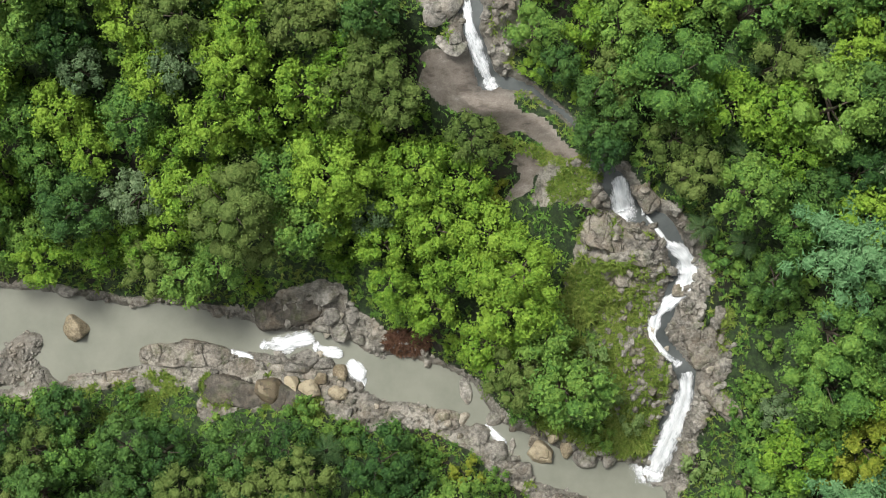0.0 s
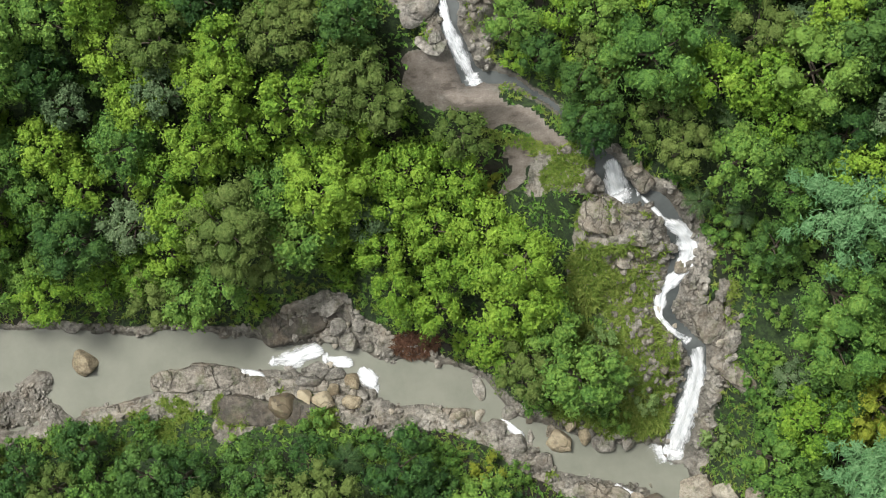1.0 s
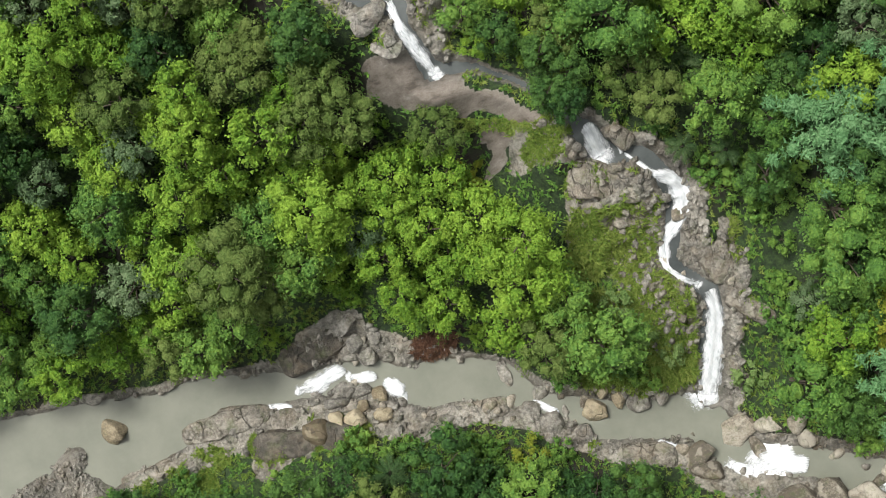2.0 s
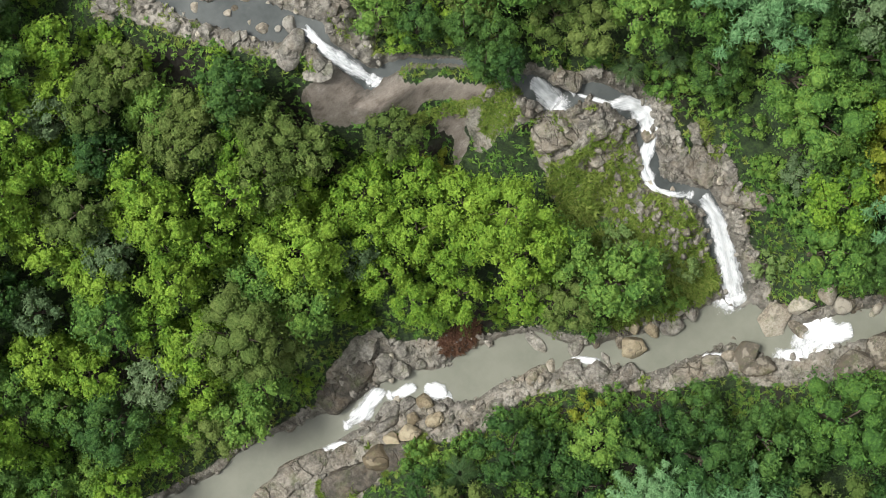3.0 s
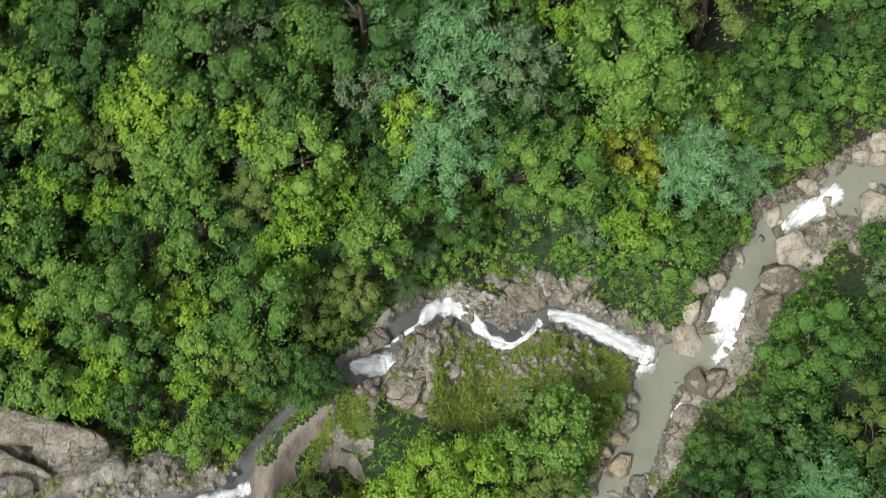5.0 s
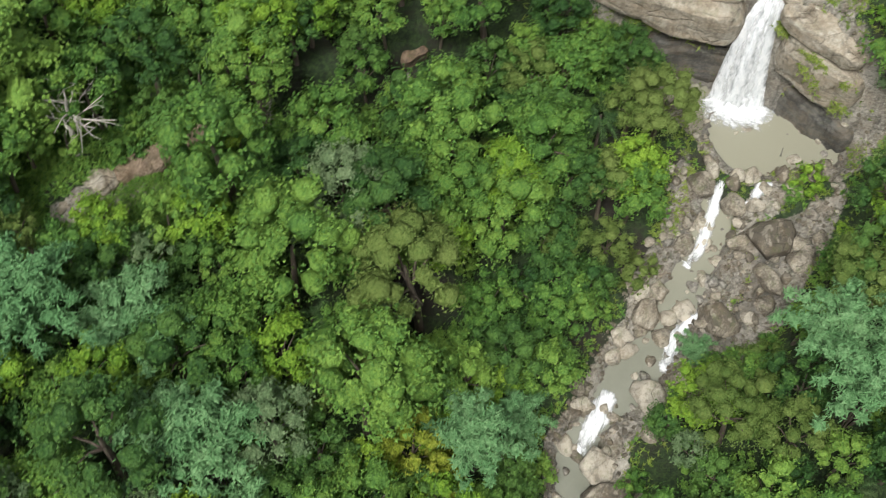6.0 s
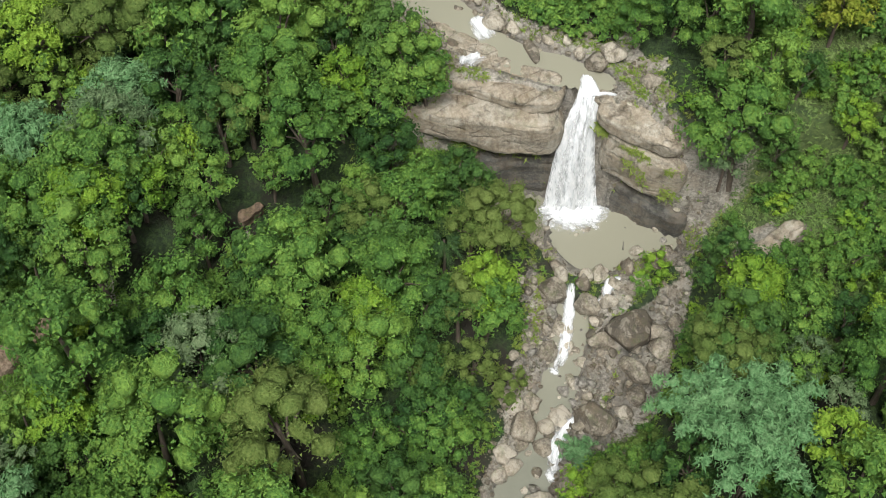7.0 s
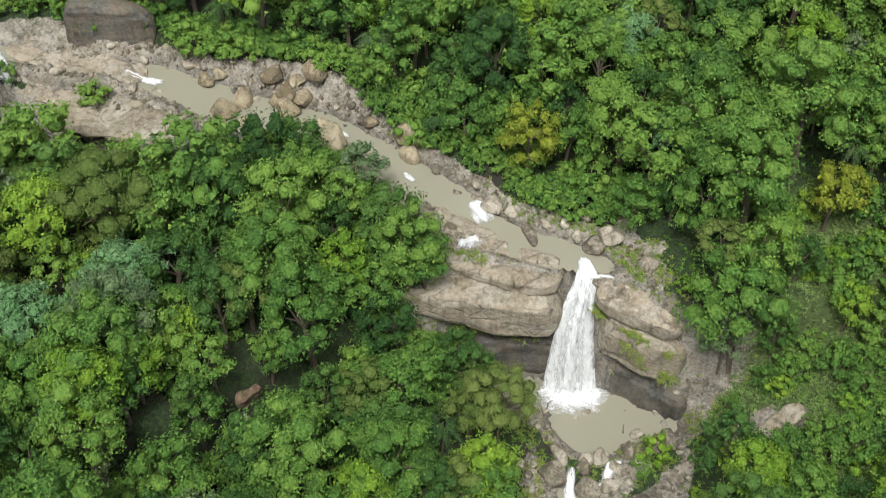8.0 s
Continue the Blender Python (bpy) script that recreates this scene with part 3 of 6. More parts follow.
def height(x, y):
    """Ground height at a place, from the sheet."""
    i = min(max(int(np.searchsorted(gx, x)) - 1, 0), nx - 2)
    j = min(max(int(np.searchsorted(gy, y)) - 1, 0), ny - 2)
    u, v = (x - gx[i]) / (gx[i + 1] - gx[i]), (y - gy[j]) / (gy[j + 1] - gy[j])
    return float((GH[j, i] * (1 - u) + GH[j, i + 1] * u) * (1 - v) + (GH[j + 1, i] * (1 - u) + GH[j + 1, i + 1] * u) * v)


def water_sheet(name, stations, which, material, label, reach=1.0):
    """The water of one stream: the part of the grid that lies by it, at its own level."""
    q = GALL[which]
    level = np.asarray(q[2]).copy()
    edge = q[1]
    if which == 0:
        level, edge = np.where(GALL[3][1] < edge, GALL[3][2], level), np.minimum(edge, GALL[3][1])
    for _ in range(2):
        level[1:-1, 1:-1] = (level[1:-1, 1:-1] * 2 + level[:-2, 1:-1] + level[2:, 1:-1] + level[1:-1, :-2] + level[1:-1, 2:]) / 6
    keep = (edge < reach) & ((which != 2) | (np.minimum(GALL[0][1], GALL[3][1]) > 0.3)) & (GH > level - 1.6) & (GH < level + 2.5)
    gyx = np.gradient(level, gy, gx)
    steep = np.hypot(*gyx)
    foam = smooth(0.8, 2.2, steep) if which == 2 else 0.8 * smooth(0.1, 0.6, steep)
    for _ in range(3):
        foam[1:-1, 1:-1] = np.maximum(foam[1:-1, 1:-1], 0.6 * (foam[:-2, 1:-1] + foam[2:, 1:-1] + foam[1:-1, :-2] + foam[1:-1, 2:]) / 4)
    level = level + 0.16 * foam * fbm(GX, GY, 0.9, 2, 71)
    cell = keep[:-1, :-1] & keep[:-1, 1:] & keep[1:, 1:] & keep[1:, :-1]
    quads = ALLQ[cell.ravel()]
    used, inv = np.unique(quads, return_inverse=True)
    co = np.stack([GX, GY, level], -1).reshape(-1, 3)[used]
    me = mesh_of(name, co, inv.reshape(-1, 4), material, (("foam", foam.ravel()[used]), ("silt", (0.0 if which == 2 else 1.0) * smooth(34.0, 54.0, GX).ravel()[used])))
    return tagged(new(name, me), label, "water", kind="structure")


water_sheet("water_river", RIVER, 0, WATER_BROWN, "shallow murky grey-brown river water in the gorge")
water_sheet("water_upper_river", UPPER, 1, WATER_BROWN, "murky pale brown river water above the waterfall", 0.9)
water_sheet("water_tributary", TRIBUTARY, 2, WATER_CLEAR, "clear grey stream water over dark rock", 0.45)


# ---------------------------------------------------------------- plants
def leaves(p, way, up, size, wide, rng):
    """Pointed leaves: base points, directions, rough normals and lengths."""
    way = way / (np.linalg.norm(way, axis=1, keepdims=True) + 1e-9)
    b = np.cross(way, up)
    b /= np.linalg.norm(b, axis=1, keepdims=True) + 1e-9
    size = size[:, None]
    tip = p + way * size - np.array([0, 0, 1]) * size * 0.15
    return np.stack([p - b * size * wide, p + b * size * wide, tip], 1).reshape(-1, 3)


def unit(v):
    return v / (np.linalg.norm(v, axis=-1, keepdims=True) + 1e-9)


def ball(level):
    """A unit ball of triangles."""
    bm = bmesh.new()
    bmesh.ops.create_icosphere(bm, subdivisions=level, radius=1.0)
    v, f = np.array([p.co for p in bm.verts]), np.array([[q.index for q in t.verts] for t in bm.faces], np.int32)
    bm.free()
    return v, f


BALLS = {1: ball(1), 2: ball(2), 3: ball(3)}


def clump(rng, o, r, out, per, leaf, wide, level, fill=0.66):
    """One leafy clump: a knobbly mass of foliage under a coat of loose leaves. o: centre, r: three radii, out: the way it faces."""
    bv, bf = BALLS[level]
    knob = 1 + 0.16 * np.sin(bv @ rng.normal(size=3) * 4.5 + rng.uniform(0, 6)) * np.sin(bv @ rng.normal(size=3) * 3.5 + rng.uniform(0, 6)) + rng.normal(size=len(bv)) * 0.12
    core = o + bv * knob[:, None] * r * fill
    d = unit(rng.normal(size=(per, 3)) + out * 0.9 + [0, 0, 0.5])
    p = o + d * r * rng.uniform(0.66, 1.24, (per, 1))
    way = unit(np.cross(d, rng.normal(size=(per, 3))) + d * rng.uniform(0.0, 0.7, (per, 1)) + [0, 0, -0.12])
    n = unit(d * 0.8 + [0, 0, 0.3] + rng.normal(size=(per, 3)) * 0.4)
    lv = leaves(p, way, n, leaf * rng.uniform(0.55, 1.3, per), wide, rng)
    return np.concatenate([core, lv]), np.concatenate([bf, quads_for(lv) + len(core)]), np.full(len(core) + len(lv), rng.uniform(-0.5, 0.5))


def gathered(clumps):
    vs, fs, ls, n = [], [], [], 0
    for v, f, l in clumps:
        vs.append(v)
        fs.append(f + n)
        ls.append(l)
        n += len(v)
    return np.concatenate(vs), np.concatenate(fs), np.concatenate(ls)


def crown_lobes(rng, radius, tall, lobes, per, leaf, wide=0.48, flatness=0.8, low=0.35, level=2, small=(0.3, 0.5)):
    """A crown of leafy clumps over a tall dome, with gaps between them; low: how far it hangs below its centre."""
    out = []
    for k in range(lobes):
        c = 1 - (1 + low) * (k + 0.5) / lobes              # height on the dome, from its top down
        an = k * 2.399963 + rng.uniform(-0.5, 0.5)
        rr = radius * math.sqrt(max(0.0, 1 - min(c, 0.98) ** 2)) * rng.uniform(0.5, 0.9)
        o = np.array([rr * math.cos(an), rr * math.sin(an), tall * c * rng.uniform(0.7, 1.08)])
        r = radius * rng.uniform(*small)
        out.append(clump(rng, o, np.array([r * rng.uniform(0.85, 1.2), r * rng.uniform(0.85, 1.2), r * flatness * rng.uniform(0.75, 1.15)]), unit(o + [0, 0, 0.8]), per, leaf, wide, level))
    return gathered(out)


def plumes(rng, radius, tall, count, per, leaf, level=2):
    """Arching feathery plumes, as of a bamboo clump."""
    out = []
    for k in range(count):
        an, span = k * 2.399963 + rng.uniform(-0.3, 0.3), radius * math.sqrt((k + 0.4) / count) * rng.uniform(0.8, 1.1)
        top = tall * rng.uniform(0.75, 1.1) * (1.0 - 0.4 * (span / radius) ** 2)
        ax = np.array([math.cos(an), math.sin(an), 0])
        tone = rng.uniform(-0.5, 0.5)
        for s, fat in ((0.35, 0.6), (0.58, 0.8), (0.8, 0.72), (1.0, 0.45)):
            o = ax * span * s**1.3 + [0, 0, top * math.sin(s * 2.15)] + rng.normal(size=3) * 0.08
            r = fat * rng.uniform(0.8, 1.15) * radius * 0.23
            v, f, l = clump(rng, o, np.array([r, r, r * 0.75]), unit(ax * 0.7 + [0, 0, 0.6]), per, leaf, 0.2, level)
            out.append((v, f, l * 0.2 + tone))
    return gathered(out)


def fronds(rng, radius, count, pairs):
    """A palm's crown: curved fronds with rows of leaflets."""
    out = []
    for k in range(count):
        an, lift = k * 2.399963 + rng.uniform(-0.3, 0.3), rng.uniform(-0.25, 0.95)
        ax = np.array([math.cos(an), math.sin(an), 0])
        side = np.array([-ax[1], ax[0], 0])
        s = np.repeat(np.linspace(0.15, 1.0, pairs), 2)
        sg = np.tile([1, -1], pairs)
        ln = radius * rng.uniform(0.85, 1.1)
        p = ax * (ln * s)[:, None] + np.array([0, 0, 1]) * (ln * (lift * s - 0.85 * s**2))[:, None]
        way = unit(ax * 0.75 + side * sg[:, None] * 0.8 + [0, 0, -0.3] + rng.normal(size=(len(s), 3)) * 0.08)
        lv = leaves(p, way, np.tile([0, 0, 1.0], (len(s), 1)), 0.36 * ln * np.sin(0.35 + s * 2.3), 0.085, rng)
        out.append((lv, quads_for(lv), np.full(len(lv), rng.uniform(-0.5, 0.5))))
    return gathered(out)


def quads_for(v):
    return np.arange(len(v), dtype=np.int32).reshape(-1, 3)


def tube(path, radii, sides=6):
    """A tapered tube along points."""
    path = np.asarray(path, float)
    v, q = [], []
    for k, p in enumerate(path):
        t = unit(path[min(k + 1, len(path) - 1)] - path[max(k - 1, 0)])
        a = unit(np.cross(t, [0.31, 0.95, 0.05]))
        b = np.cross(t, a)
        for j in range(sides):
            w = 2 * math.pi * j / sides
            v.append(p + radii[k] * (a * math.cos(w) + b * math.sin(w)))
    for k in range(len(path) - 1):
        for j in range(sides):
            q.append((k * sides + j, k * sides + (j + 1) % sides, (k + 1) * sides + (j + 1) % sides, (k + 1) * sides + j))
    return np.array(v), np.array(q)


def joined(parts):
    vs, qs, n = [], [], 0
    for v, q in parts:
        vs.append(v)
        qs.append(q + n)
        n += len(v)
    return np.concatenate(vs), np.concatenate(qs)


def trunk_parts(rng, h, r, limbs, reach):
    """A trunk with limbs that fork into the crown."""
    lean = rng.uniform(-0.12, 0.12, 2)
    top = np.array([lean[0] * h, lean[1] * h, h])
    parts = [tube([(0, 0, -0.6), top * 0.4 + rng.normal(size=3) * 0.06, top], [r * 1.25, r, r * 0.4], 6)]
    for k in range(limbs):
        an = k * 2.4 + rng.uniform(-0.4, 0.4)
        s = top * rng.uniform(0.5, 0.85)
        e = top + np.array([math.cos(an) * reach, math.sin(an) * reach, rng.uniform(-0.3, 0.9)]) * rng.uniform(0.55, 0.9)
        parts.append(tube([s, (s + e) / 2 + [0, 0, 0.25], e], [r * 0.45, r * 0.32, r * 0.12], 4))
    return joined(parts), top


def make_tree(kind, seed, grade=2):
    """One tree at the origin: crown (places, triangles, clump tone) and trunk. grade: how finely it is leafed, 4 to 0."""
    rng = np.random.default_rng(seed)
    level, many, few = 1, (0.2, 0.55, 0.85, 1.0, 1.3)[grade], (0.45, 0.8, 1.0, 1.0, 1.3)[grade]
    big = many**-0.3 * (0.74 if grade == 4 else 1.0)
    lift = np.zeros(3)
    if kind in ("broadleaf", "lime"):
        h, rad = rng.uniform(3.0, 5.6), rng.uniform(1.9, 2.7)
        (t, lift) = trunk_parts(rng, h, 0.16, 5, rad * 0.7)
        c = crown_lobes(rng, rad, rad * rng.uniform(0.8, 1.1), int(rng.integers(20, 26) * few), int(62 * many), rng.uniform(0.2, 0.25) * big, low=0.7, level=level, small=(0.23, 0.4))
    elif kind == "dense":
        h, rad = rng.uniform(3.2, 5.2), rng.uniform(1.9, 2.7)
        (t, lift) = trunk_parts(rng, h, 0.18, 5, rad * 0.7)
        c = crown_lobes(rng, rad, rad * 1.05, int(26 * few), int(50 * many), 0.2 * big, 0.5, 0.9, 0.75, level, (0.2, 0.36))
    elif kind == "olive":
        h, rad = rng.uniform(4.4, 5.6), rng.uniform(2.2, 2.8)
        (t, lift) = trunk_parts(rng, h, 0.17, 6, rad * 0.8)
        c = crown_lobes(rng, rad, rad * 0.7, int(22 * few), int(66 * many), 0.19 * big, 0.36, 0.6, 0.15, level, (0.2, 0.35))
    elif kind == "pale":
        h, rad = rng.uniform(4.0, 5.4), rng.uniform(1.9, 2.5)
        (t, lift) = trunk_parts(rng, h, 0.15, 6, rad * 0.8)
        c = crown_lobes(rng, rad, rad * 0.8, int(22 * few), int(58 * many), 0.24 * big, 0.36, 0.65, 0.3, level, (0.17, 0.3))
    elif kind == "bamboo":
        h, rad = rng.uniform(3.4, 4.6), rng.uniform(3.3, 4.2)
        cs = [tube([(0.15 * math.cos(a), 0.15 * math.sin(a), -0.5), (0.6 * math.cos(a), 0.6 * math.sin(a), h)], [0.06, 0.045], 5) for a in np.arange(9) * 0.7]
        t, lift = joined(cs), np.array([0, 0, h - 0.8])
        c = plumes(rng, rad, 4.4, 18, int(64 * many), 0.34 * big, level)
    elif kind == "palm":
        h, rad = rng.uniform(4.2, 5.6), rng.uniform(1.9, 2.5)
        t = tube([(0, 0, -0.5), (0.1, 0.05, h * 0.5), (0.05, 0.1, h)], [0.17, 0.13, 0.11], 8)
        c, lift = fronds(rng, rad * 0.95, 14, 15), np.array([0.05, 0.1, h])
    elif kind == "shrub":
        rad = rng.uniform(1.1, 1.7)
        (t, _) = trunk_parts(rng, 0.9, 0.06, 4, rad * 0.6)
        c, lift = crown_lobes(rng, rad, rad * 0.8, 11, int(40 * many), 0.2 * big, 0.42, 0.8, 0.3, 1, (0.24, 0.42)), np.array([0, 0, 0.7])
    return (c[0] + lift, c[1], c[2]), t


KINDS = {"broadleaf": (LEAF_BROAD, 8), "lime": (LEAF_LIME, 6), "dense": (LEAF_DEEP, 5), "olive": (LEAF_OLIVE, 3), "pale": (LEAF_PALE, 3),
         "bamboo": (LEAF_BAMBOO, 4), "palm": (LEAF_PALM, 3), "shrub": (LEAF_BROAD, 4)}
GREAT, FINE, SHAPES, DISTANT, SPARSE = ({k: [make_tree(k, 100 * i + 7 * n, grade) for n in range(KINDS[k][1])] for i, k in enumerate(KINDS)} for grade in (4, 3, 2, 1, 0))
BUSHES = [make_tree("shrub", 900 + n, 1)[0] for n in range(6)]
CULM = tube([(0.15, 0, -0.5), (0.45, 0, 2.0), (0.9, 0, 4.2)], [0.06, 0.05, 0.03], 5)
MODELS = {}


def planted(crowns):
    """Arrays of many crowns in one: rows of (crown, x, y, z, size, turn, tint)."""
    vs, fs, ls, ts, n = [], [], [], [], 0
    for (v, f, l), x, y, z, size, turn, tint in crowns:
        vs.append(v @ (np.array(pose(0, 0, 0, 0, 0, turn).to_3x3()) * size).T + [x, y, z])
        fs.append(f + n)
        ls.append(l)
        ts.append(np.full(len(v), tint))
        n += len(v)
    return np.concatenate(vs), np.concatenate(fs), (("lobe", np.concatenate(ls)), ("tint", np.concatenate(ts)))


NAMES = {"broadleaf": "broadleaf_tree", "lime": "light_green_tree", "dense": "dense_tree", "olive": "spreading_tree", "pale": "pale_tree",
         "bamboo": "bamboo_clump", "palm": "palm_tree", "shrub": "shrub"}
LABELS = {"lime": "light yellow-green leafy tree with a rounded crown on the slope",
          "broadleaf": "bright green broadleaf tree with a clumped crown on the slope",
          "dense": "dark green dense-crowned tree on the jungle slope",
          "olive": "olive green fine-leaved spreading tree on the slope",
          "pale": "pale grey-green tree with silvery leaves among the forest",
          "bamboo": "blue-green feathery bamboo clump with arching plumes",
          "palm": "palm tree with long drooping fronds among the forest",
          "shrub": "small green leafy shrub on the bank",
          "yellow": "yellow-green flowering tree with a bright crown"}


def place_tree(kind, variant, x, y, size=1.0, turn=0.0, leaf=None, z=None, label="", name=""):
    near_ = math.hypot(x - 2, y - 2) < 50
    great_ = size > 1.5 and kind not in ("bamboo", "palm", "shrub")
    shapes = (GREAT if great_ else FINE if near_ else SHAPES)[kind]
    c, t = shapes[variant % len(shapes)]
    leaf = leaf or KINDS[kind][0]
    key = (kind, variant % len(shapes), leaf.name, near_, great_)
    if key not in MODELS:
        MODELS[key] = (mesh_of("crown", c[0], c[1], leaf, (("lobe", c[2]),)), mesh_of("trunk", t[0], t[1], BARK))
    top = new(name or NAMES[kind])
    if kind == "bamboo":
        MODELS[key] = (MODELS[key][0], MODELS.get("culm") or mesh_of("culm", *CULM, BARK))
        MODELS["culm"] = MODELS[key][1]
    for nm, me in zip(("crown", "trunk"), MODELS[key]):
        for k in range(9 if me is MODELS.get("culm") else 1):
            o = new("culm" if me is MODELS.get("culm") else nm, me)
            o.parent = top
            o.rotation_euler = (0, 0, 0.7 * k)
    zz = height(x, y) if z is None else z
    top.matrix_world = pose(x, y, zz, 0, 0, turn) @ Matrix.Diagonal((size, size, size, 1))
    tagged(top, label or LABELS[kind], "bamboo" if kind == "bamboo" else "palm" if kind == "palm" else "shrub" if kind == "shrub" else "tree", LABELS[kind].split(" ")[0] + " " + NAMES[kind] + "s")
    return top


def clear_of(x, y, margin):
    """Whether plants may root here."""
    i = min(max(int(np.searchsorted(gx, x)) - 1, 0), nx - 1)
    j = min(max(int(np.searchsorted(gy, y)) - 1, 0), ny - 1)
    e = max(1, int(margin / (gx[min(i + 1, nx - 1)] - gx[i]) * 0.9))
    if GROCK[max(j - e, 0):j + e + 1, max(i - e, 0):i + e + 1].max() > 0.75:
        return False
    return GROCK[j, i] < 0.35 and GNEAR[j, i] > margin and inside(SLAB + BARE, x, y, margin) <= 0 and (margin < 2.2 or inside(GRASSY[1:], x, y) <= 0)


# Trees that stand out from the rest: kind, x, y, size, leaf.
SPECIAL = [
    ("pale", -22.7, 7.3, 1.15, None),
    ("pale", -26.6, 17.1, 1.00, None),
    ("pale", 29.7, -10.4, 0.80, None),
    ("shrub", 35.3, -42.2, 1.20, None),
    ("olive", 58.4, -44.8, 1.20, None),
    ("broadleaf", 70.0, -43.4, 1.00, None),
    ("broadleaf", 67.0, -44.9, 0.90, None),
    ("dense", 64.4, -46.1, 0.80, None),
    ("broadleaf", 70.7, -43.4, 1.00, None),
    ("broadleaf", 70.5, -48.4, 1.15, None),
    ("broadleaf", 68.4, -22.2, 0.95, None),
    ("broadleaf", 70.9, -25.4, 0.95, None),
    ("dense", 66.1, -28.5, 0.80, None),
    ("dense", 69.7, -21.9, 0.85, None),
    ("broadleaf", 70.7, -30.8, 0.85, None),
    ("broadleaf", 66.5, -24.3, 0.80, None),
    ("palm", 24.5, 11.9, 0.75, None),
    ("palm", 26.1, 10.0, 0.85, None),
    ("palm", 25.3, 17.4, 0.80, None),
    ("palm", 23.0, 4.6, 0.70, None),
    ("palm", 26.3, 3.3, 0.70, None),
    ("palm", -25.5, -16.3, 0.80, None),
    ("palm", -7.4, -14.1, 0.70, None),
    ("palm", 49.4, -27.5, 0.70, None),
    ("palm", 83.2, -58.5, 0.70, None),
    ("palm", 49.7, -27.0, 0.70, None),
    ("palm", 34.9, -14.8, 0.70, None),
    ("olive", -8.7, 20.4, 1.20, None),
    ("olive", -2.9, 17.7, 1.15, None),
    ("olive", 5.0, 11.4, 0.90, None),
    ("olive", -9.0, 27.0, 1.00, None),
    ("olive", -7.7, 21.8, 1.00, None),
    ("olive", -2.9, 17.6, 1.00, None),
    ("olive", 89.7, -24.7, 1.20, None),
    ("olive", 58.8, -45.2, 1.10, None),
    ("olive", 98.2, -21.0, 1.20, None),
    ("olive", 44.2, -11.3, 1.10, None),
    ("dense", 13.4, 11.4, 0.80, None),
    ("dense", 15.1, 10.6, 0.80, None),
    ("pale", 58.8, -16.8, 1.10, None),
    ("pale", 56.0, -13.1, 1.10, None),
    ("pale", 49.1, -68.6, 1.10, None),
    ("pale", 100.2, -33.8, 0.80, None),
    ("dense", 11.0, 16.8, 0.8, None),
    ("dense", 13.6, 14.4, 0.8, None),
    ("broadleaf", 9.2, 19.2, 0.80, None),
    ("dense", 15.9, 12.4, 0.8, None),
    ("shrub", 15.0, -6.0, 1.20, LEAF_FERN),
    ("shrub", 16.6, -9.4, 1.10, LEAF_FERN),
    ("shrub", 18.8, -11.6, 1.00, LEAF_FERN),
    ("shrub", 14.2, -9.8, 1.30, LEAF_FERN),
    ("shrub", 24.8, -15.8, 1.20, LEAF_FERN),
    ("bamboo", 53.4, 10.8, 1.15, None),
    ("bamboo", 51.0, 4.2, 1.10, None),
    ("bamboo", 39.6, 2.1, 1.20, None),
    ("bamboo", 42.6, 5.4, 0.90, None),
    ("bamboo", 30.2, -49.4, 1.10, None),
    ("bamboo", 24.1, -48.6, 1.15, None),
    ("bamboo", 26.6, -53.5, 1.00, None),
    ("bamboo", 36.4, -41.0, 0.45, None),
    ("bamboo", 33.4, 2.4, 1.00, None),
    ("bamboo", 36.2, -23.0, 0.70, None),
    ("bamboo", 6.3, -26.6, 0.80, None),
    ("bamboo", 3.6, -24.0, 0.70, None),
    ("bamboo", 9.6, -29.6, 0.80, None),
    ("bamboo", 78.5, -79.0, 0.95, None),
    ("bamboo", 65.5, -75.0, 0.80, None),
    ("bamboo", 82.9, -23.3, 0.90, None),
    ("bamboo", 81.6, -13.1, 1.00, None),
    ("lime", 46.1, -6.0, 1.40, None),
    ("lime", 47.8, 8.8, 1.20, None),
    ("dense", 35.4, -12.4, 1.25, LEAF_YELLOW),
    ("broadleaf", 33.6, -14.6, 0.90, LEAF_YELLOW),
    ("broadleaf", 51.2, -82.6, 1.20, LEAF_YELLOW),
    ("broadleaf", 74.2, -63.4, 1.20, LEAF_YELLOW),
    ("shrub", 4.5, -16.5, 1.10, LEAF_YELLOW),
    ("shrub", 6.5, 7.9, 1.00, LEAF_YELLOW),
    ("broadleaf", 48.9, -69.9, 2.00, None),
    ("broadleaf", 54.5, -74.4, 2.20, None),
    ("broadleaf", 57.1, -84.1, 2.20, None),
    ("broadleaf", 71.4, -46.8, 1.60, None),
    ("dense", 69.6, -42.9, 1.60, None),
    ("olive", 57.5, -47.5, 1.60, None),
    ("pale", 94.2, -35.8, 1.50, None),
    ("olive", 89.9, -25.4, 2.20, None),
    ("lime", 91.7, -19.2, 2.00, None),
    ("dense", 65.6, -48.9, 1.10, None),
    ("broadleaf", 63.3, -68.4, 1.10, None),
    ("broadleaf", 76.5, -74.4, 1.70, None),
    ("pale", 57.5, -16.1, 1.90, None),
    ("shrub", 46.6, -40.3, 1.60, LEAF_OLIVE),
    ("lime", 55.4, -30.8, 1.60, None),
    ("olive", 27.6, -38.6, 1.60, None),
    ("olive", 24.2, -41.6, 1.30, None),
    ("broadleaf", 67.5, -12.7, 1.90, None),
    ("broadleaf", 20.4, -28.4, 1.70, None),
    ("dense", 14.6, -25.6, 1.50, None),
]

rng = np.random.default_rng(5)
spots, cells = [], {}


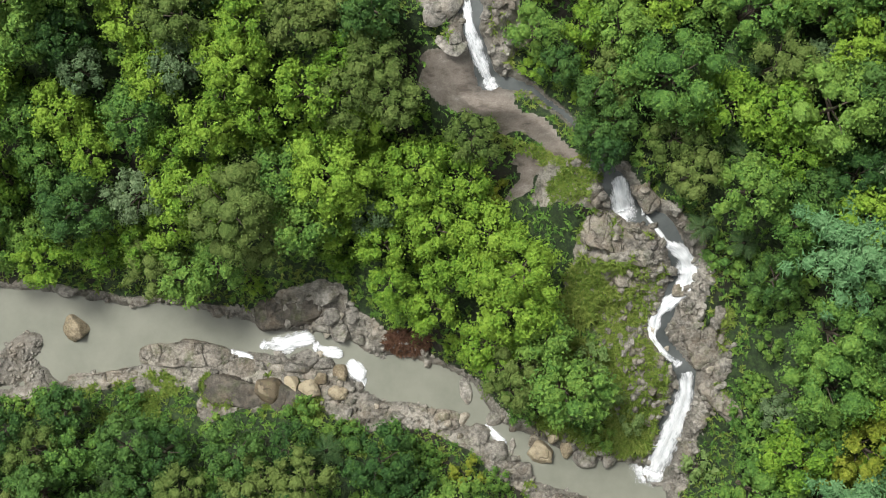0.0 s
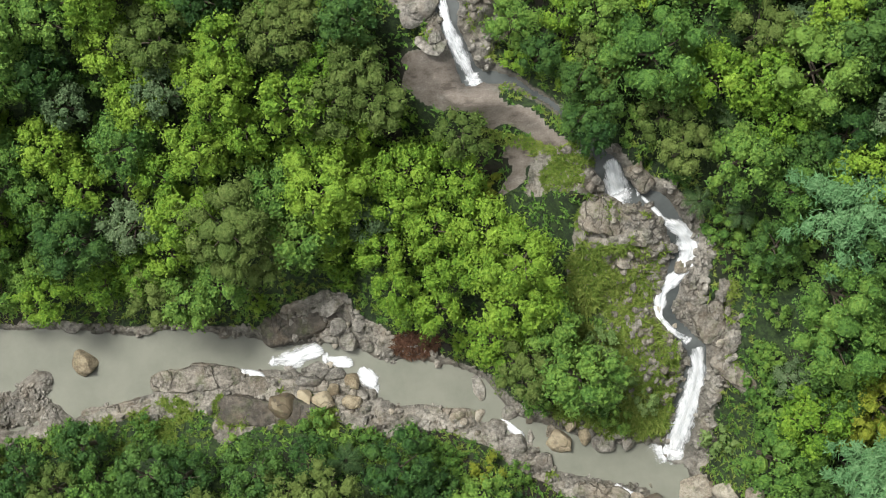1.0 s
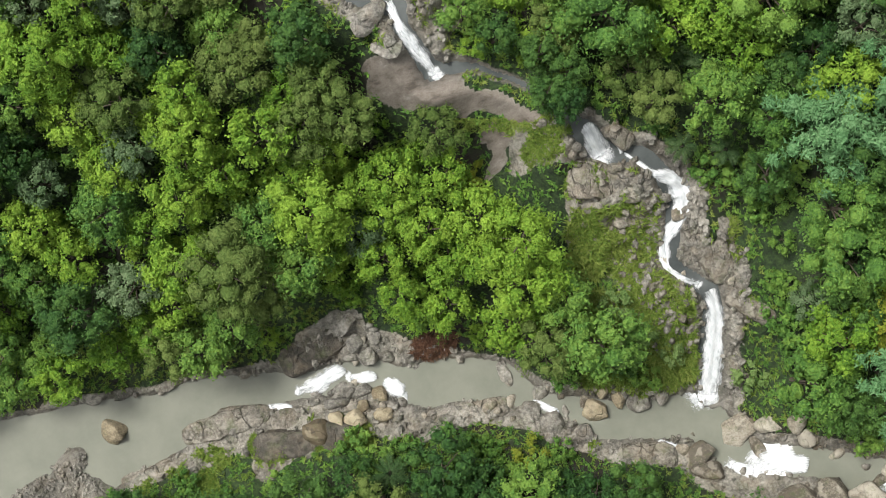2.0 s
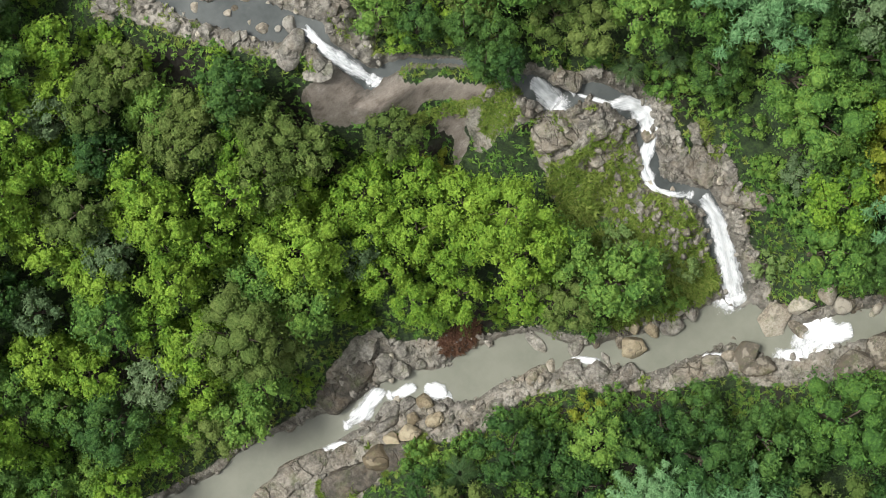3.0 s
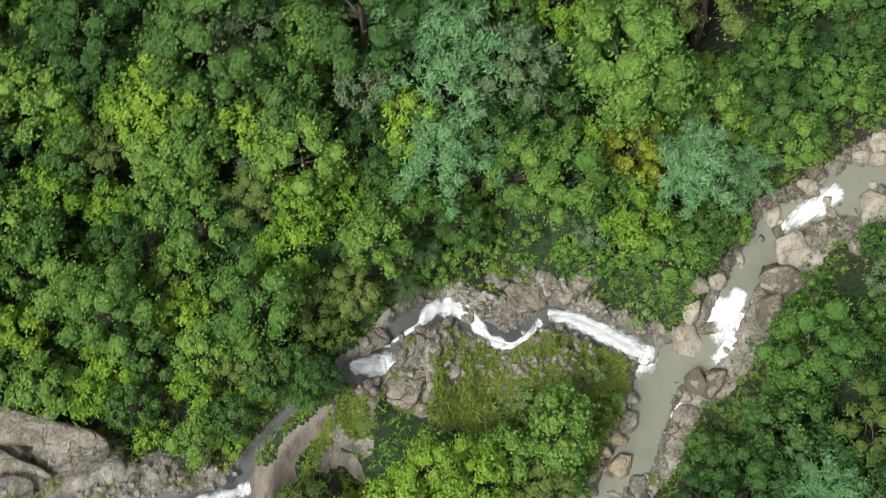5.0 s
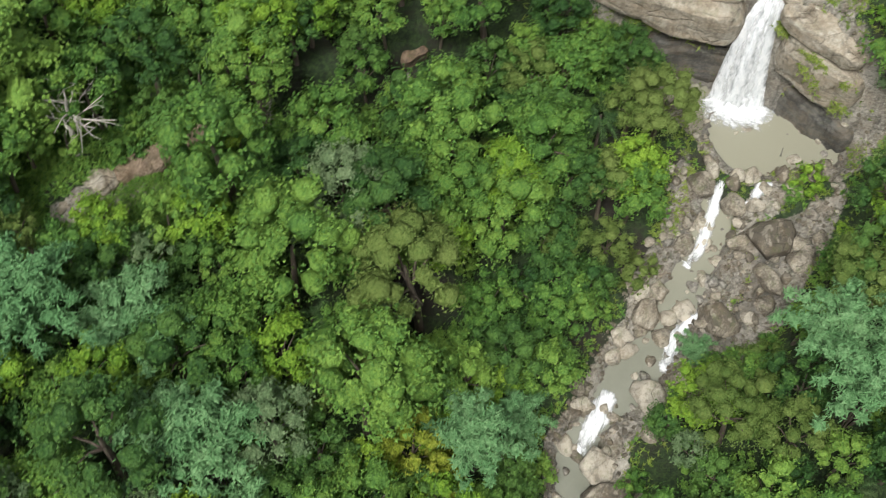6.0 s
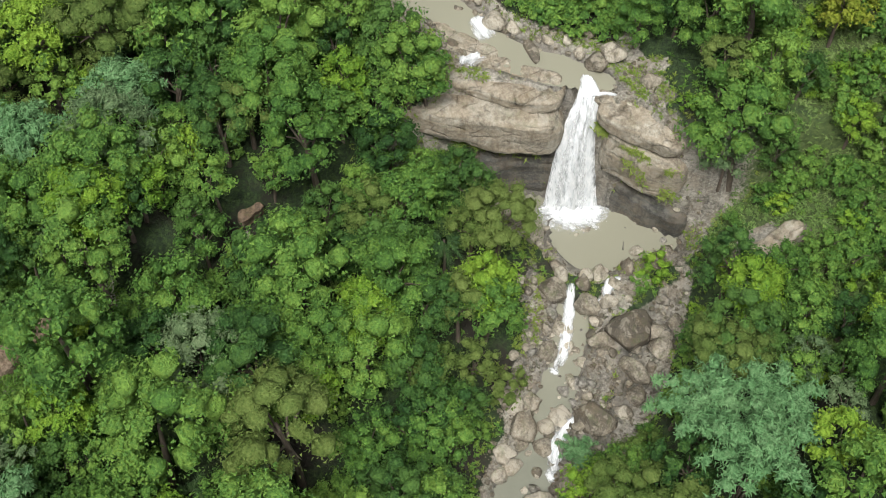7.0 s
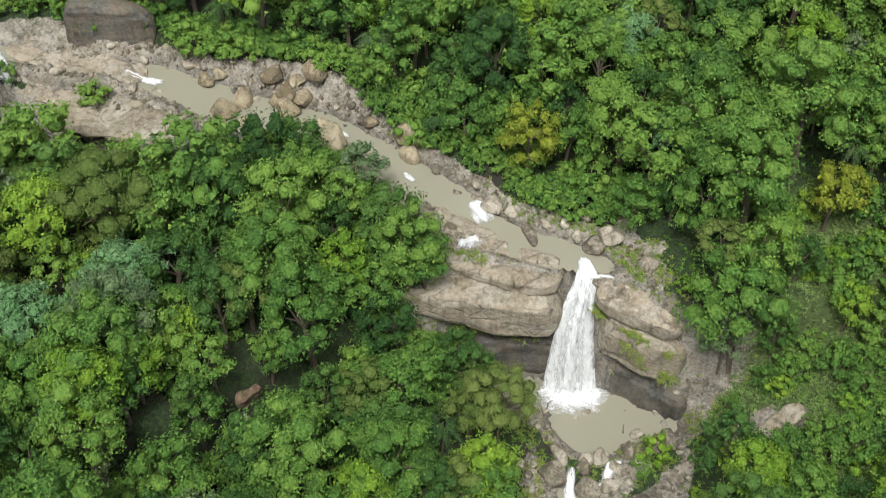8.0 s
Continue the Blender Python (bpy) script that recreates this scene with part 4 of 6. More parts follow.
def free(x, y, r, gap=0.56):
    cx, cy = int(x // 4), int(y // 4)
    for i in range(cx - 2, cx + 3):
        for j in range(cy - 2, cy + 3):
            for (a, b, q) in cells.get((i, j), ()):
                if (a - x) ** 2 + (b - y) ** 2 < (gap * (q + r)) ** 2:
                    return False
    return True


def take(x, y, r):
    cells.setdefault((int(x // 4), int(y // 4)), []).append((x, y, r))


for kind, x, y, size, leaf in SPECIAL:
    take(x, y, {"bamboo": 3.4, "shrub": 1.3}.get(kind, 2.3) * size)
    place_tree(kind, int(abs(x * 7 + y * 3)), x, y, size * (1.35 if kind == "bamboo" else 1.0), (x * 53) % 360, leaf)

# How far the forest is laid from (30, -20), by tens of degrees from +x.
REACH = [131, 98, 92, 86, 82, 79, 77, 76, 75, 76, 77, 80, 84, 86, 86, 86, 83, 80, 75, 50, 44, 42, 42, 42, 44, 53, 59, 69, 93, 145, 145, 133, 129, 129, 137, 143]


def reach(x, y):
    """A place's distance from the middle of the valley, as a share of the forest's extent there."""
    a = (math.degrees(math.atan2(y + 20, x - 30)) % 360) / 10
    k = int(a) % 36
    return math.hypot(x - 30, y + 20) / (REACH[k] + (REACH[(k + 1) % 36] - REACH[k]) * (a - int(a)))


for _ in range(46000):
    x, y = rng.uniform(-90, 200), rng.uniform(-180, 95)
    share = reach(x, y)
    if share > 1.25 or share > 1.0 and rng.random() < 0.7:
        continue
    roll = rng.random()
    # sunny: mostly lime trees, their raised leaf colour also making up missing sun
    sunny = x < 17 and y > -8 and x + y < 34
    shady = y < -9 - 0.55 * max(x, 0) and x < 30 and y > -36      # bank under the far slope: its shade is put in by darker-leaved trees
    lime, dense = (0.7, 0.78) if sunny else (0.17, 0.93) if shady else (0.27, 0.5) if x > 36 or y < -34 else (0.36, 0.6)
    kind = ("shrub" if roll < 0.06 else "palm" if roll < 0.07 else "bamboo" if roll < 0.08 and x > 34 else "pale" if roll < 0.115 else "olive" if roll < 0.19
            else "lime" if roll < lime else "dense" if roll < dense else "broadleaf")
    if inside(GRASSY[1:], x, y) > 0:
        kind = "shrub"
    far_ = x > 36 or y < -34
    size = 0.95 + (1.5 if far_ else 0.75) * rng.random() ** 1.6
    i, j = int(np.searchsorted(gx, x)) - 1, int(np.searchsorted(gy, y)) - 1
    size = min(size, 0.85 + 0.09 * max(GNEAR[min(j, ny - 1), min(i, nx - 1)], 0))
    size = min(size, {"lime": 1.6, "palm": 1.1}.get(kind, 3.0))
    r = {"bamboo": 3.2, "shrub": 1.2, "palm": 2.0}.get(kind, 2.2) * size
    if clear_of(x, y, 0.7 * r + 0.6) and free(x, y, r, 0.54 if x < 30 else 0.45):
        take(x, y, r)
        spots.append((kind, int(rng.integers(0, 50)), x, y, size, rng.uniform(0, 360), rng.random(), share))

# Low bushes in the gaps between the trees.
bushes = []
for _ in range(5000):
    x, y = rng.uniform(-50, 165), rng.uniform(-140, 62)
    if reach(x, y) > 0.98 or x > 84 and rng.random() < 0.5:
        continue
    size = rng.uniform(0.8, 1.4)
    if math.hypot((x - 64.0) / 5.0, (y - 1.0) / 9.0) < 1:
        continue
    if inside(GRASSY, x, y, 1.5) > 0 and rng.random() < (0.7 if x > 55 else 0.25):
        continue
    if clear_of(x, y, 0.5 * size) and free(x, y, 0.7 * size, 0.45):
        take(x, y, 0.9 * size)
        bushes.append((x, y, size, rng.uniform(0, 360), rng.random(), int(rng.integers(0, 50))))

spots.sort(key=lambda s: min(math.hypot(s[2] - 2, s[3] - 2), 14 + math.hypot(s[2] - 55, s[3] + 45)))
# Where the canopy closes over the ground.
shade = np.zeros((240, 300), bool)
for s in spots:
    if s[0] != "palm":
        r = 1.5 * s[4]
        i0, j0 = int(s[2] + 100), int(s[3] + 150)
        e = max(1, int(r))
        shade[max(j0 - e, 0):j0 + e, max(i0 - e, 0):i0 + e] = True
counts = {}
rest = {}
for s in spots:
    counts[s[0]] = counts.get(s[0], 0) + 1
    if counts[s[0]] <= 160 and s[7] < 0.95:
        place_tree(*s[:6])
    else:
        rest.setdefault(s[0], []).append(s)

for kind, some in rest.items():
    rows, ts = [], []
    for _, var, x, y, size, turn, tint, share in some:
        shapes = SPARSE[kind] if share > 1.0 else DISTANT[kind] if x > 78 or size < 1.1 else GREAT[kind] if size > 1.6 else SHAPES[kind]
        c, t = shapes[var % len(shapes)]
        z = height(x, y)
        rows.append((c, x, y, z, size, turn, tint))
        if share < 1.0:
            m, o = np.array(pose(0, 0, 0, 0, 0, turn).to_3x3()) * size, np.array([x, y, z])
            ts.append((t[0][:18] @ m.T + o, t[1][:12]) if kind not in ("bamboo", "palm") else (t[0] @ m.T + o, t[1]))
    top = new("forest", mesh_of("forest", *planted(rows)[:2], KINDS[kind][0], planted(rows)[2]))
    tagged(top, "continuous jungle canopy, " + LABELS[kind].split(" ")[0] + " green, over the hillsides", "forest", kind="stuff")
    if ts:
        tv, tq = joined(ts)
        o = new("trunks", mesh_of("trunks", tv, tq, BARK))
        o.parent = top
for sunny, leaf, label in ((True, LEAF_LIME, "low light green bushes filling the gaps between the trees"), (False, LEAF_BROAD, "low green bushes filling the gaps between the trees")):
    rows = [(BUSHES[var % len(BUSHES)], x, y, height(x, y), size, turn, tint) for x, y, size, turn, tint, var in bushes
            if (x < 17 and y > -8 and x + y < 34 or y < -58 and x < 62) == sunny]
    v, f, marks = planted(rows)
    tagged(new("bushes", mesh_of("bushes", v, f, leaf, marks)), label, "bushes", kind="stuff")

# ---------------------------------------------------------------- rocks
def boulder_mesh(seed, level=3, cuts=13, rough=0.07):
    """A weathered boulder of radius one: a ball cut by random planes, then worn."""
    r = random.Random(seed)
    bm = bmesh.new()
    bmesh.ops.create_icosphere(bm, subdivisions=level, radius=1.0)
    planes = [(Vector((r.gauss(0, 1), r.gauss(0, 1), r.gauss(0, 0.8))).normalized(), r.uniform(0.5, 0.82)) for _ in range(cuts)]
    o = Vector((r.uniform(-50, 50), r.uniform(-50, 50), 0))
    for v in bm.verts:
        p = v.co.copy()
        for n, c in planes:
            d = p.dot(n)
            if d > c:
                p -= n * (d - c) * 0.95
        k = noise.fractal(p * 1.3 + o, 1.0, 2.0, 4)
        q = noise.fractal(p * 5.0 + o, 1.0, 2.0, 3)
        v.co = p * (1.0 + rough * k + 0.03 * q)
    me = bpy.data.meshes.new("boulder")
    bm.to_mesh(me)
    bm.free()
    me.polygons.foreach_set("use_smooth", [True] * len(me.polygons))
    return me


def with_material(me, material):
    c = me.copy()
    c.materials.append(material)
    return c


SHAPE_BIG = [boulder_mesh(k, 3) for k in range(7)]
SHAPE_SMALL = [boulder_mesh(40 + k, 2, 10) for k in range(8)]
BIG = {m.name: [with_material(s, m) for s in SHAPE_BIG] for m in (ROCK_TAN, ROCK_BROWN, ROCK_GREY)}
SMALL = {m.name: [with_material(s, m) for s in SHAPE_SMALL] for m in (ROCK_TAN, ROCK_BROWN, ROCK_GREY)}
LEVELS = [(q[1], q[2], q[0]) for q in GALL]


def surface(x, y):
    """The higher of ground and water at a place."""
    i = min(max(int(np.searchsorted(gx, x)) - 1, 0), nx - 2)
    j = min(max(int(np.searchsorted(gy, y)) - 1, 0), ny - 2)
    z = height(x, y)
    for k, (edge, level, own) in enumerate(LEVELS[:4]):
        if edge[j, i] < 0.6 and abs(level[j, i] - z) < 2.2:
            z = max(z, float(level[j, i]))
    return z


rock_rng = random.Random(77)


def put_rocks(rows, material, label, group, flat=0.75, name="boulder", sink=0.25):
    for k, (x, y, a, b) in enumerate(rows):
        ob = new(name, BIG[material.name][rock_rng.randrange(7)] if a > 0.55 else SMALL[material.name][rock_rng.randrange(8)])
        c = min(a, b) * flat * rock_rng.uniform(0.85, 1.15)
        z = height(x, y)
        z = max(z, surface(x, y) - 0.35)
        ob.matrix_world = pose(x, y, z + c * (1 - 2 * sink), rock_rng.uniform(-14, 14), rock_rng.uniform(-14, 14), rock_rng.uniform(-20, 20)) @ Matrix.Diagonal((a * 1.22, b * 1.22, c * 1.2, 1))
        tagged(ob, label, "boulder", group)


DEAD = [(69.6, 3.9, 1.8), (67.9, -12.2, 0.8), (-16.7, 7.6, 0.7), (-31.0, 20.8, 0.6)]
RAPIDS_TAN = [
    (-30.2, -4.0, 1.33, 1.43), (-12.7, -9.1, 1.21, 1.21), (-10.7, -8.8, 0.75, 0.80), (-9.1, -9.3, 0.95, 1.00), (-6.5, -9.6, 0.85, 0.90), (-6.4, -7.9, 0.71, 0.91),
    (-8.2, -8.4, 0.60, 0.60), (11.5, -15.0, 1.27, 1.22), (12.5, -13.5, 0.60, 0.55), (13.7, -14.5, 0.66, 0.91),
]
RAPIDS_GREY = [
    (-11.8, -6.0, 0.72, 0.51),
    (-10.7, -5.5, 0.56, 0.46), (-9.5, -6.3, 0.92, 0.56), (-12.5, -6.9, 1.01, 0.46), (-7.9, -7.1, 1.11, 0.61), (-10.2, -7.4, 1.26, 0.56), (-7.2, -2.8, 0.85, 0.75),
    (-6.4, -4.3, 1.01, 1.11), (-5.4, -2.8, 0.55, 0.65), (-4.6, -4.9, 0.50, 0.50), (-7.9, -3.9, 0.66, 0.56), (-1.5, -11.9, 0.90, 0.75),
    (4.8, -9.4, 0.76, 1.16), (7.4, -11.9, 0.86, 0.76), (8.8, -14.3, 0.66, 0.71), (15.4, -15.4, 1.01, 1.17), (17.5, -15.4, 0.71, 0.86), (16.4, -14.7, 0.66, 0.56),
]
RAPIDS_BANK = [
    (6.0, -13.2, 1.12, 0.91), (7.5, -14.9, 1.26, 1.51),
    (9.5, -16.6, 1.25, 1.00), (-28.1, -0.9, 1.28, 0.56), (-24.5, -1.3, 1.02, 0.56), (-31.1, -0.4, 1.27, 0.61), (-34.2, 0.2, 1.53, 0.61), (-7.5, -0.8, 1.25, 1.00),
]
JUNCTION = [
    (23.0, -20.5, 1.83, 1.42), (24.3, -22.4, 0.81, 1.17), (25.4, -20.5, 1.14, 0.90), (18.9, -21.5, 1.51, 1.11), (19.4, -23.0, 1.51, 1.00),
    (27.4, -20.6, 0.98, 0.98), (28.0, -22.3, 0.88, 0.88), (26.4, -27.4, 1.23, 0.98), (25.2, -26.8, 0.98, 0.98),
]
GORGE_LOW = [
    (37.0, -30.4, 0.68, 0.99), (34.6, -27.5, 0.89, 0.79), (31.0, -29.2, 1.70, 1.49), (28.4, -27.7, 1.52, 1.57), (35.0, -36.2, 2.19, 1.25), (35.0, -39.7, 0.99, 0.94),
    (41.5, -36.6, 0.85, 0.75), (40.3, -35.0, 0.80, 0.74), (38.8, -30.6, 0.79, 0.79), (35.0, -32.5, 0.89, 0.58), (28.0, -30.1, 0.91, 1.01), (25.6, -27.2, 1.51, 1.26),
    (26.5, -30.8, 0.85, 0.75), (37.6, -36.3, 0.53, 0.37), (33.1, -27.9, 0.68, 0.52), (36.7, -28.8, 0.63, 0.57), (31.5, -34.2, 0.66, 0.76),
]
GORGE_MID = [
    (52.4, -50.9, 1.48, 1.31), (54.0, -52.6, 1.08, 0.63), (51.4, -54.1, 0.80, 0.63), (50.8, -55.7, 0.96, 0.79), (49.1, -52.8, 1.25, 1.08), (48.8, -49.5, 0.96, 0.79),
    (45.5, -51.1, 0.78, 1.06), (47.7, -46.7, 1.06, 1.06), (47.0, -48.3, 0.62, 0.90), (44.1, -53.8, 2.00, 2.11), (40.9, -55.1, 1.27, 1.05), (43.0, -56.4, 0.73, 0.95),
    (41.8, -56.6, 0.56, 0.89), (40.9, -51.8, 1.43, 1.04), (39.0, -50.6, 0.71, 1.15), (39.0, -45.3, 1.77, 1.61), (41.4, -43.6, 1.04, 1.09), (42.7, -39.9, 1.46, 1.35),
    (41.7, -41.8, 0.71, 0.98), (44.3, -41.9, 0.87, 1.04), (44.7, -40.5, 0.71, 1.03), (37.8, -42.0, 1.54, 0.75), (40.2, -40.2, 0.86, 0.86), (41.6, -36.8, 0.75, 0.91),
]
GORGE_TOP = [
    (59.9, -53.2, 2.4, 1.4), (40.3, -36.5, 0.69, 1.01), (35.1, -39.7, 1.10, 0.99), (44.1, -46.7, 0.78, 0.55), (38.2, -48.2, 0.76, 0.59), (47.7, -54.1, 0.79, 0.73),
    (53.1, -52.4, 0.74, 0.69), (50.9, -53.5, 0.74, 0.74), (56.7, -58.7, 0.44, 0.53), (56.7, -57.5, 0.30, 0.30), (48.4, -60.7, 1.08, 0.91), (49.8, -58.5, 0.86, 0.68),
    (47.4, -58.2, 0.96, 0.67), (48.8, -55.8, 0.62, 0.56), (41.4, -58.0, 1.38, 0.94), (64.3, -53.3, 1.77, 1.18), (66.0, -52.2, 1.76, 1.17), (49.3, -63.6, 0.76, 0.52),
]
UPPER_STONES = [
    (105.8, -43.7, 0.99, 0.81), (105.2, -45.1, 0.62, 0.68), (98.7, -50.0, 1.10, 1.22), (100.7, -49.3, 0.80, 1.29), (98.1, -53.2, 1.40, 1.34), (96.9, -50.6, 0.85, 0.92),
    (97.1, -48.7, 1.28, 1.10), (98.9, -48.5, 0.74, 0.74), (100.9, -45.6, 1.10, 1.23), (100.1, -42.9, 1.09, 1.27), (97.6, -44.0, 1.09, 0.84), (92.0, -46.2, 0.95, 1.24),
    (89.9, -46.5, 0.82, 1.06), (90.4, -50.4, 1.68, 1.32), (88.0, -47.1, 0.76, 0.93), (86.2, -48.9, 1.17, 0.93), (85.4, -47.8, 1.04, 0.75), (84.1, -55.7, 1.01, 1.01),
    (85.5, -56.7, 1.54, 1.13), (89.8, -54.6, 0.66, 0.78), (109.4, -43.6, 0.93, 0.62), (93.3, -51.0, 0.55, 0.55), (98.8, -51.2, 0.73, 0.79),
]
LIP_STONES = [
    (63.8, -64.0, 1.12, 1.12), (63.8, -65.9, 1.24, 1.41), (65.8, -63.5, 0.73, 0.68), (69.3, -60.1, 2.00, 0.74), (58.6, -66.4, 0.94, 1.10), (67.5, -63.3, 0.62, 0.57),
    (66.9, -65.4, 0.63, 0.63), (73.7, -58.8, 1.15, 1.15), (68.8, -61.8, 0.74, 0.57), (72.2, -60.1, 0.86, 0.69), (90.8, -54.2, 0.60, 0.60), (93.0, -54.3, 0.67, 0.61),
]
BEDROCK = [
    (19.5, 1.4, 3.93, 2.54), (16.6, -3.0, 1.43, 1.05), (14.7, 2.1, 1.29, 1.38), (20.1, -4.7, 1.67, 1.43), (24.3, -5.3, 1.43, 1.20), (25.0, -8.1, 1.69, 1.44),
    (23.7, -10.5, 1.48, 1.23), (27.6, -9.8, 1.44, 1.06), (19.7, 6.0, 1.15, 0.69), (24.3, -2.9, 1.18, 0.85), (0.8, 34.2, 1.94, 2.58), (7.2, 30.5, 3.81, 1.57),
    (6.1, 25.7, 1.97, 1.53), (1.7, 28.1, 1.30, 0.95), (5.5, 21.2, 1.52, 0.96), (2.3, 21.1, 1.73, 1.08), (3.0, 18.5, 1.30, 0.78), (1.2, 38.1, 1.73, 1.95),
    (4.3, 33.5, 1.76, 1.76), (-6.0, 32.2, 1.93, 0.94), (-6.1, 33.8, 1.27, 1.27), (8.6, 20.7, 1.54, 1.10),
]
FALLS = {
    "long lower tributary fall": [(23.2, -7.4, 1.5), (23.4, -9.3, 1.8), (23.0, -11.5, 2.1), (22.3, -13.8, 2.5), (21.6, -15.6, 3.0), (21.2, -16.6, 3.4)],
    "winding cascade": [(20.8, 3.3, 0.9), (22.0, 2.5, 1.8), (22.6, 1.6, 2.3), (22.8, 0.6, 2.0), (22.1, -0.9, 1.5), (20.7, -2.1, 1.6), (20.2, -3.4, 1.4), (20.2, -4.6, 1.0), (21.3, -5.8, 0.9), (22.5, -6.7, 0.8)],
    "upper": [(16.3, 8.6, 1.3), (16.7, 6.9, 2.1), (17.0, 5.9, 2.5)],
    "upper thread": [(18.4, 7.4, 0.4), (18.6, 6.6, 0.45), (18.7, 5.8, 0.45)],
    "channel": [(18.9, 5.6, 0.4), (19.6, 4.8, 0.5), (20.8, 3.3, 0.7)],
    "head": [(3.3, 22.1, 0.53), (4.0, 21.3, 0.70), (4.4, 19.9, 0.97), (5.1, 18.1, 1.33), (5.9, 16.1, 1.35)],
    "shelf": [(4.3, 22.0, 0.44), (4.3, 20.1, 0.96), (4.8, 18.3, 1.15), (6.2, 15.5, 1.07)],
    "far trib": [(-3.6, 37.2, 1.53), (-3.1, 34.7, 1.55), (-2.3, 32.4, 1.91)],
    "river rapid": [(-8.7, -4.9, 0.82), (-9.8, -4.9, 1.33), (-11.5, -5.2, 1.53), (-13.3, -5.4, 1.02)],
    "river rapid mid": [(-6.2, -6.2, 0.81), (-7.4, -6.0, 1.02), (-8.6, -5.6, 0.92)],
    "river rapid side": [(-5.8, -6.8, 1.02), (-5.0, -7.7, 1.63), (-4.5, -8.6, 1.12)],
    "rapid low": [(-14.2, -6.6, 0.51), (-15.2, -6.3, 0.81), (-16.1, -6.0, 0.61)],
    "gap": [(8.3, -14.2, 0.71), (7.5, -13.5, 0.91), (6.7, -12.6, 0.71)],
    "chute": [(15.1, -13.2, 0.70), (14.4, -13.6, 0.70)],
    "step fall": [(27.5, -24.9, 2.00), (26.3, -24.3, 2.30), (25.3, -23.8, 3.11), (24.0, -23.8, 3.34)],
    "step fall side": [(23.1, -24.4, 1.51), (21.4, -23.3, 1.31)],
    "dribble": [(17.4, -20.1, 0.60), (16.1, -19.6, 1.00)],
    "gorge chute": [(37.3, -33.4, 1.59), (36.1, -32.0, 1.79), (34.8, -30.3, 1.78), (33.6, -28.6, 1.36)],
    "gorge chute mid": [(40.6, -44.7, 0.75), (40.2, -42.9, 1.07), (39.1, -41.2, 1.50), (37.5, -39.2, 1.38)],
    "gorge chute top": [(51.7, -52.6, 0.78), (50.2, -51.4, 1.00), (48.5, -49.7, 0.99), (46.7, -47.9, 1.10), (45.8, -46.1, 0.98)],
    "gorge trickle": [(49.2, -56.9, 0.56), (49.1, -55.5, 1.02), (48.1, -54.0, 1.13)],
    "up rapid": [(75.4, -58.0, 1.97), (74.1, -57.6, 2.31), (72.4, -57.3, 2.64)],
    "up rapid low": [(72.2, -55.2, 2.84), (71.0, -52.9, 2.23)],
    "up fall left": [(111.3, -36.9, 1.24), (109.4, -38.0, 1.24), (107.8, -39.6, 1.48)],
    "up far": [(121.6, -26.1, 1.87), (119.0, -26.0, 2.10), (115.6, -25.6, 1.82)],
    "up thread": [(82.4, -53.9, 0.94), (80.6, -54.1, 0.82)],
    "up thread b": [(91.9, -51.3, 0.72), (89.8, -52.1, 1.08)],
}
put_rocks(RAPIDS_TAN, ROCK_TAN, "rounded tan sandstone boulder at the river's edge", "boulders by the rapids")
put_rocks(RAPIDS_GREY, ROCK_GREY, "grey weathered rock beside the white rapids", "grey rocks of the rapids", 0.6)
put_rocks(RAPIDS_BANK, ROCK_GREY, "flat grey bedrock hump along the river bank", "bank rocks", 0.4, "bank_rock", 0.4)
put_rocks(JUNCTION, ROCK_BROWN, "big brown boulder with moss below the tributary fall", "boulders at the junction")
put_rocks([(x, y, a * 1.15, b * 1.15) for x, y, a, b in GORGE_LOW], ROCK_BROWN, "pale brown boulder beside the narrow stream", "boulders in the gorge")
put_rocks([(x, y, a * 1.15, b * 1.15) for x, y, a, b in GORGE_MID], ROCK_BROWN, "weathered boulder in the rocky gorge below the waterfall", "boulders in the gorge")
put_rocks([(x, y, a * 1.15, b * 1.15) for x, y, a, b in GORGE_TOP], ROCK_BROWN, "brown boulder at the plunge pool's edge", "boulders by the pool")
put_rocks([(x, y, a * 1.18, b * 1.18) for x, y, a, b in UPPER_STONES], ROCK_TAN, "pale tan boulder in the river above the waterfall", "boulders above the waterfall", 0.85, "boulder", 0.15)
BEDROCK = [r for r in BEDROCK if not (10 < r[0] < 29 and -14 < r[1] < 5)]
BEDROCK = [r for r in BEDROCK if GNEAR[int(np.searchsorted(gy, r[1])), int(np.searchsorted(gx, r[0]))] > 0.55 * min(r[2], r[3])]
put_rocks(BEDROCK, ROCK_GREY, "large smooth bulge of grey bedrock beside the tributary", "bedrock bulges", 0.3, "bedrock", 0.45)
put_rocks(LIP_STONES, ROCK_BROWN, "pale rock beside the waterfall's lip", "boulders above the waterfall")


def bed_spots(count, lo, hi, seed, box):
    """Places on the bare bed of the streams."""
    r = np.random.default_rng(seed)
    out = []
    while len(out) < count:
        x, y = r.uniform(box[0], box[1]), r.uniform(box[2], box[3])
        i, j = int(np.searchsorted(gx, x)) - 1, int(np.searchsorted(gy, y)) - 1
        if GROCK[j, i] > 0.5 and lo < GNEAR[j, i] < hi and GSLAB[j, i] < 0.2:
            out.append((x, y, r.random(), r.random(), r.random()))
    return out


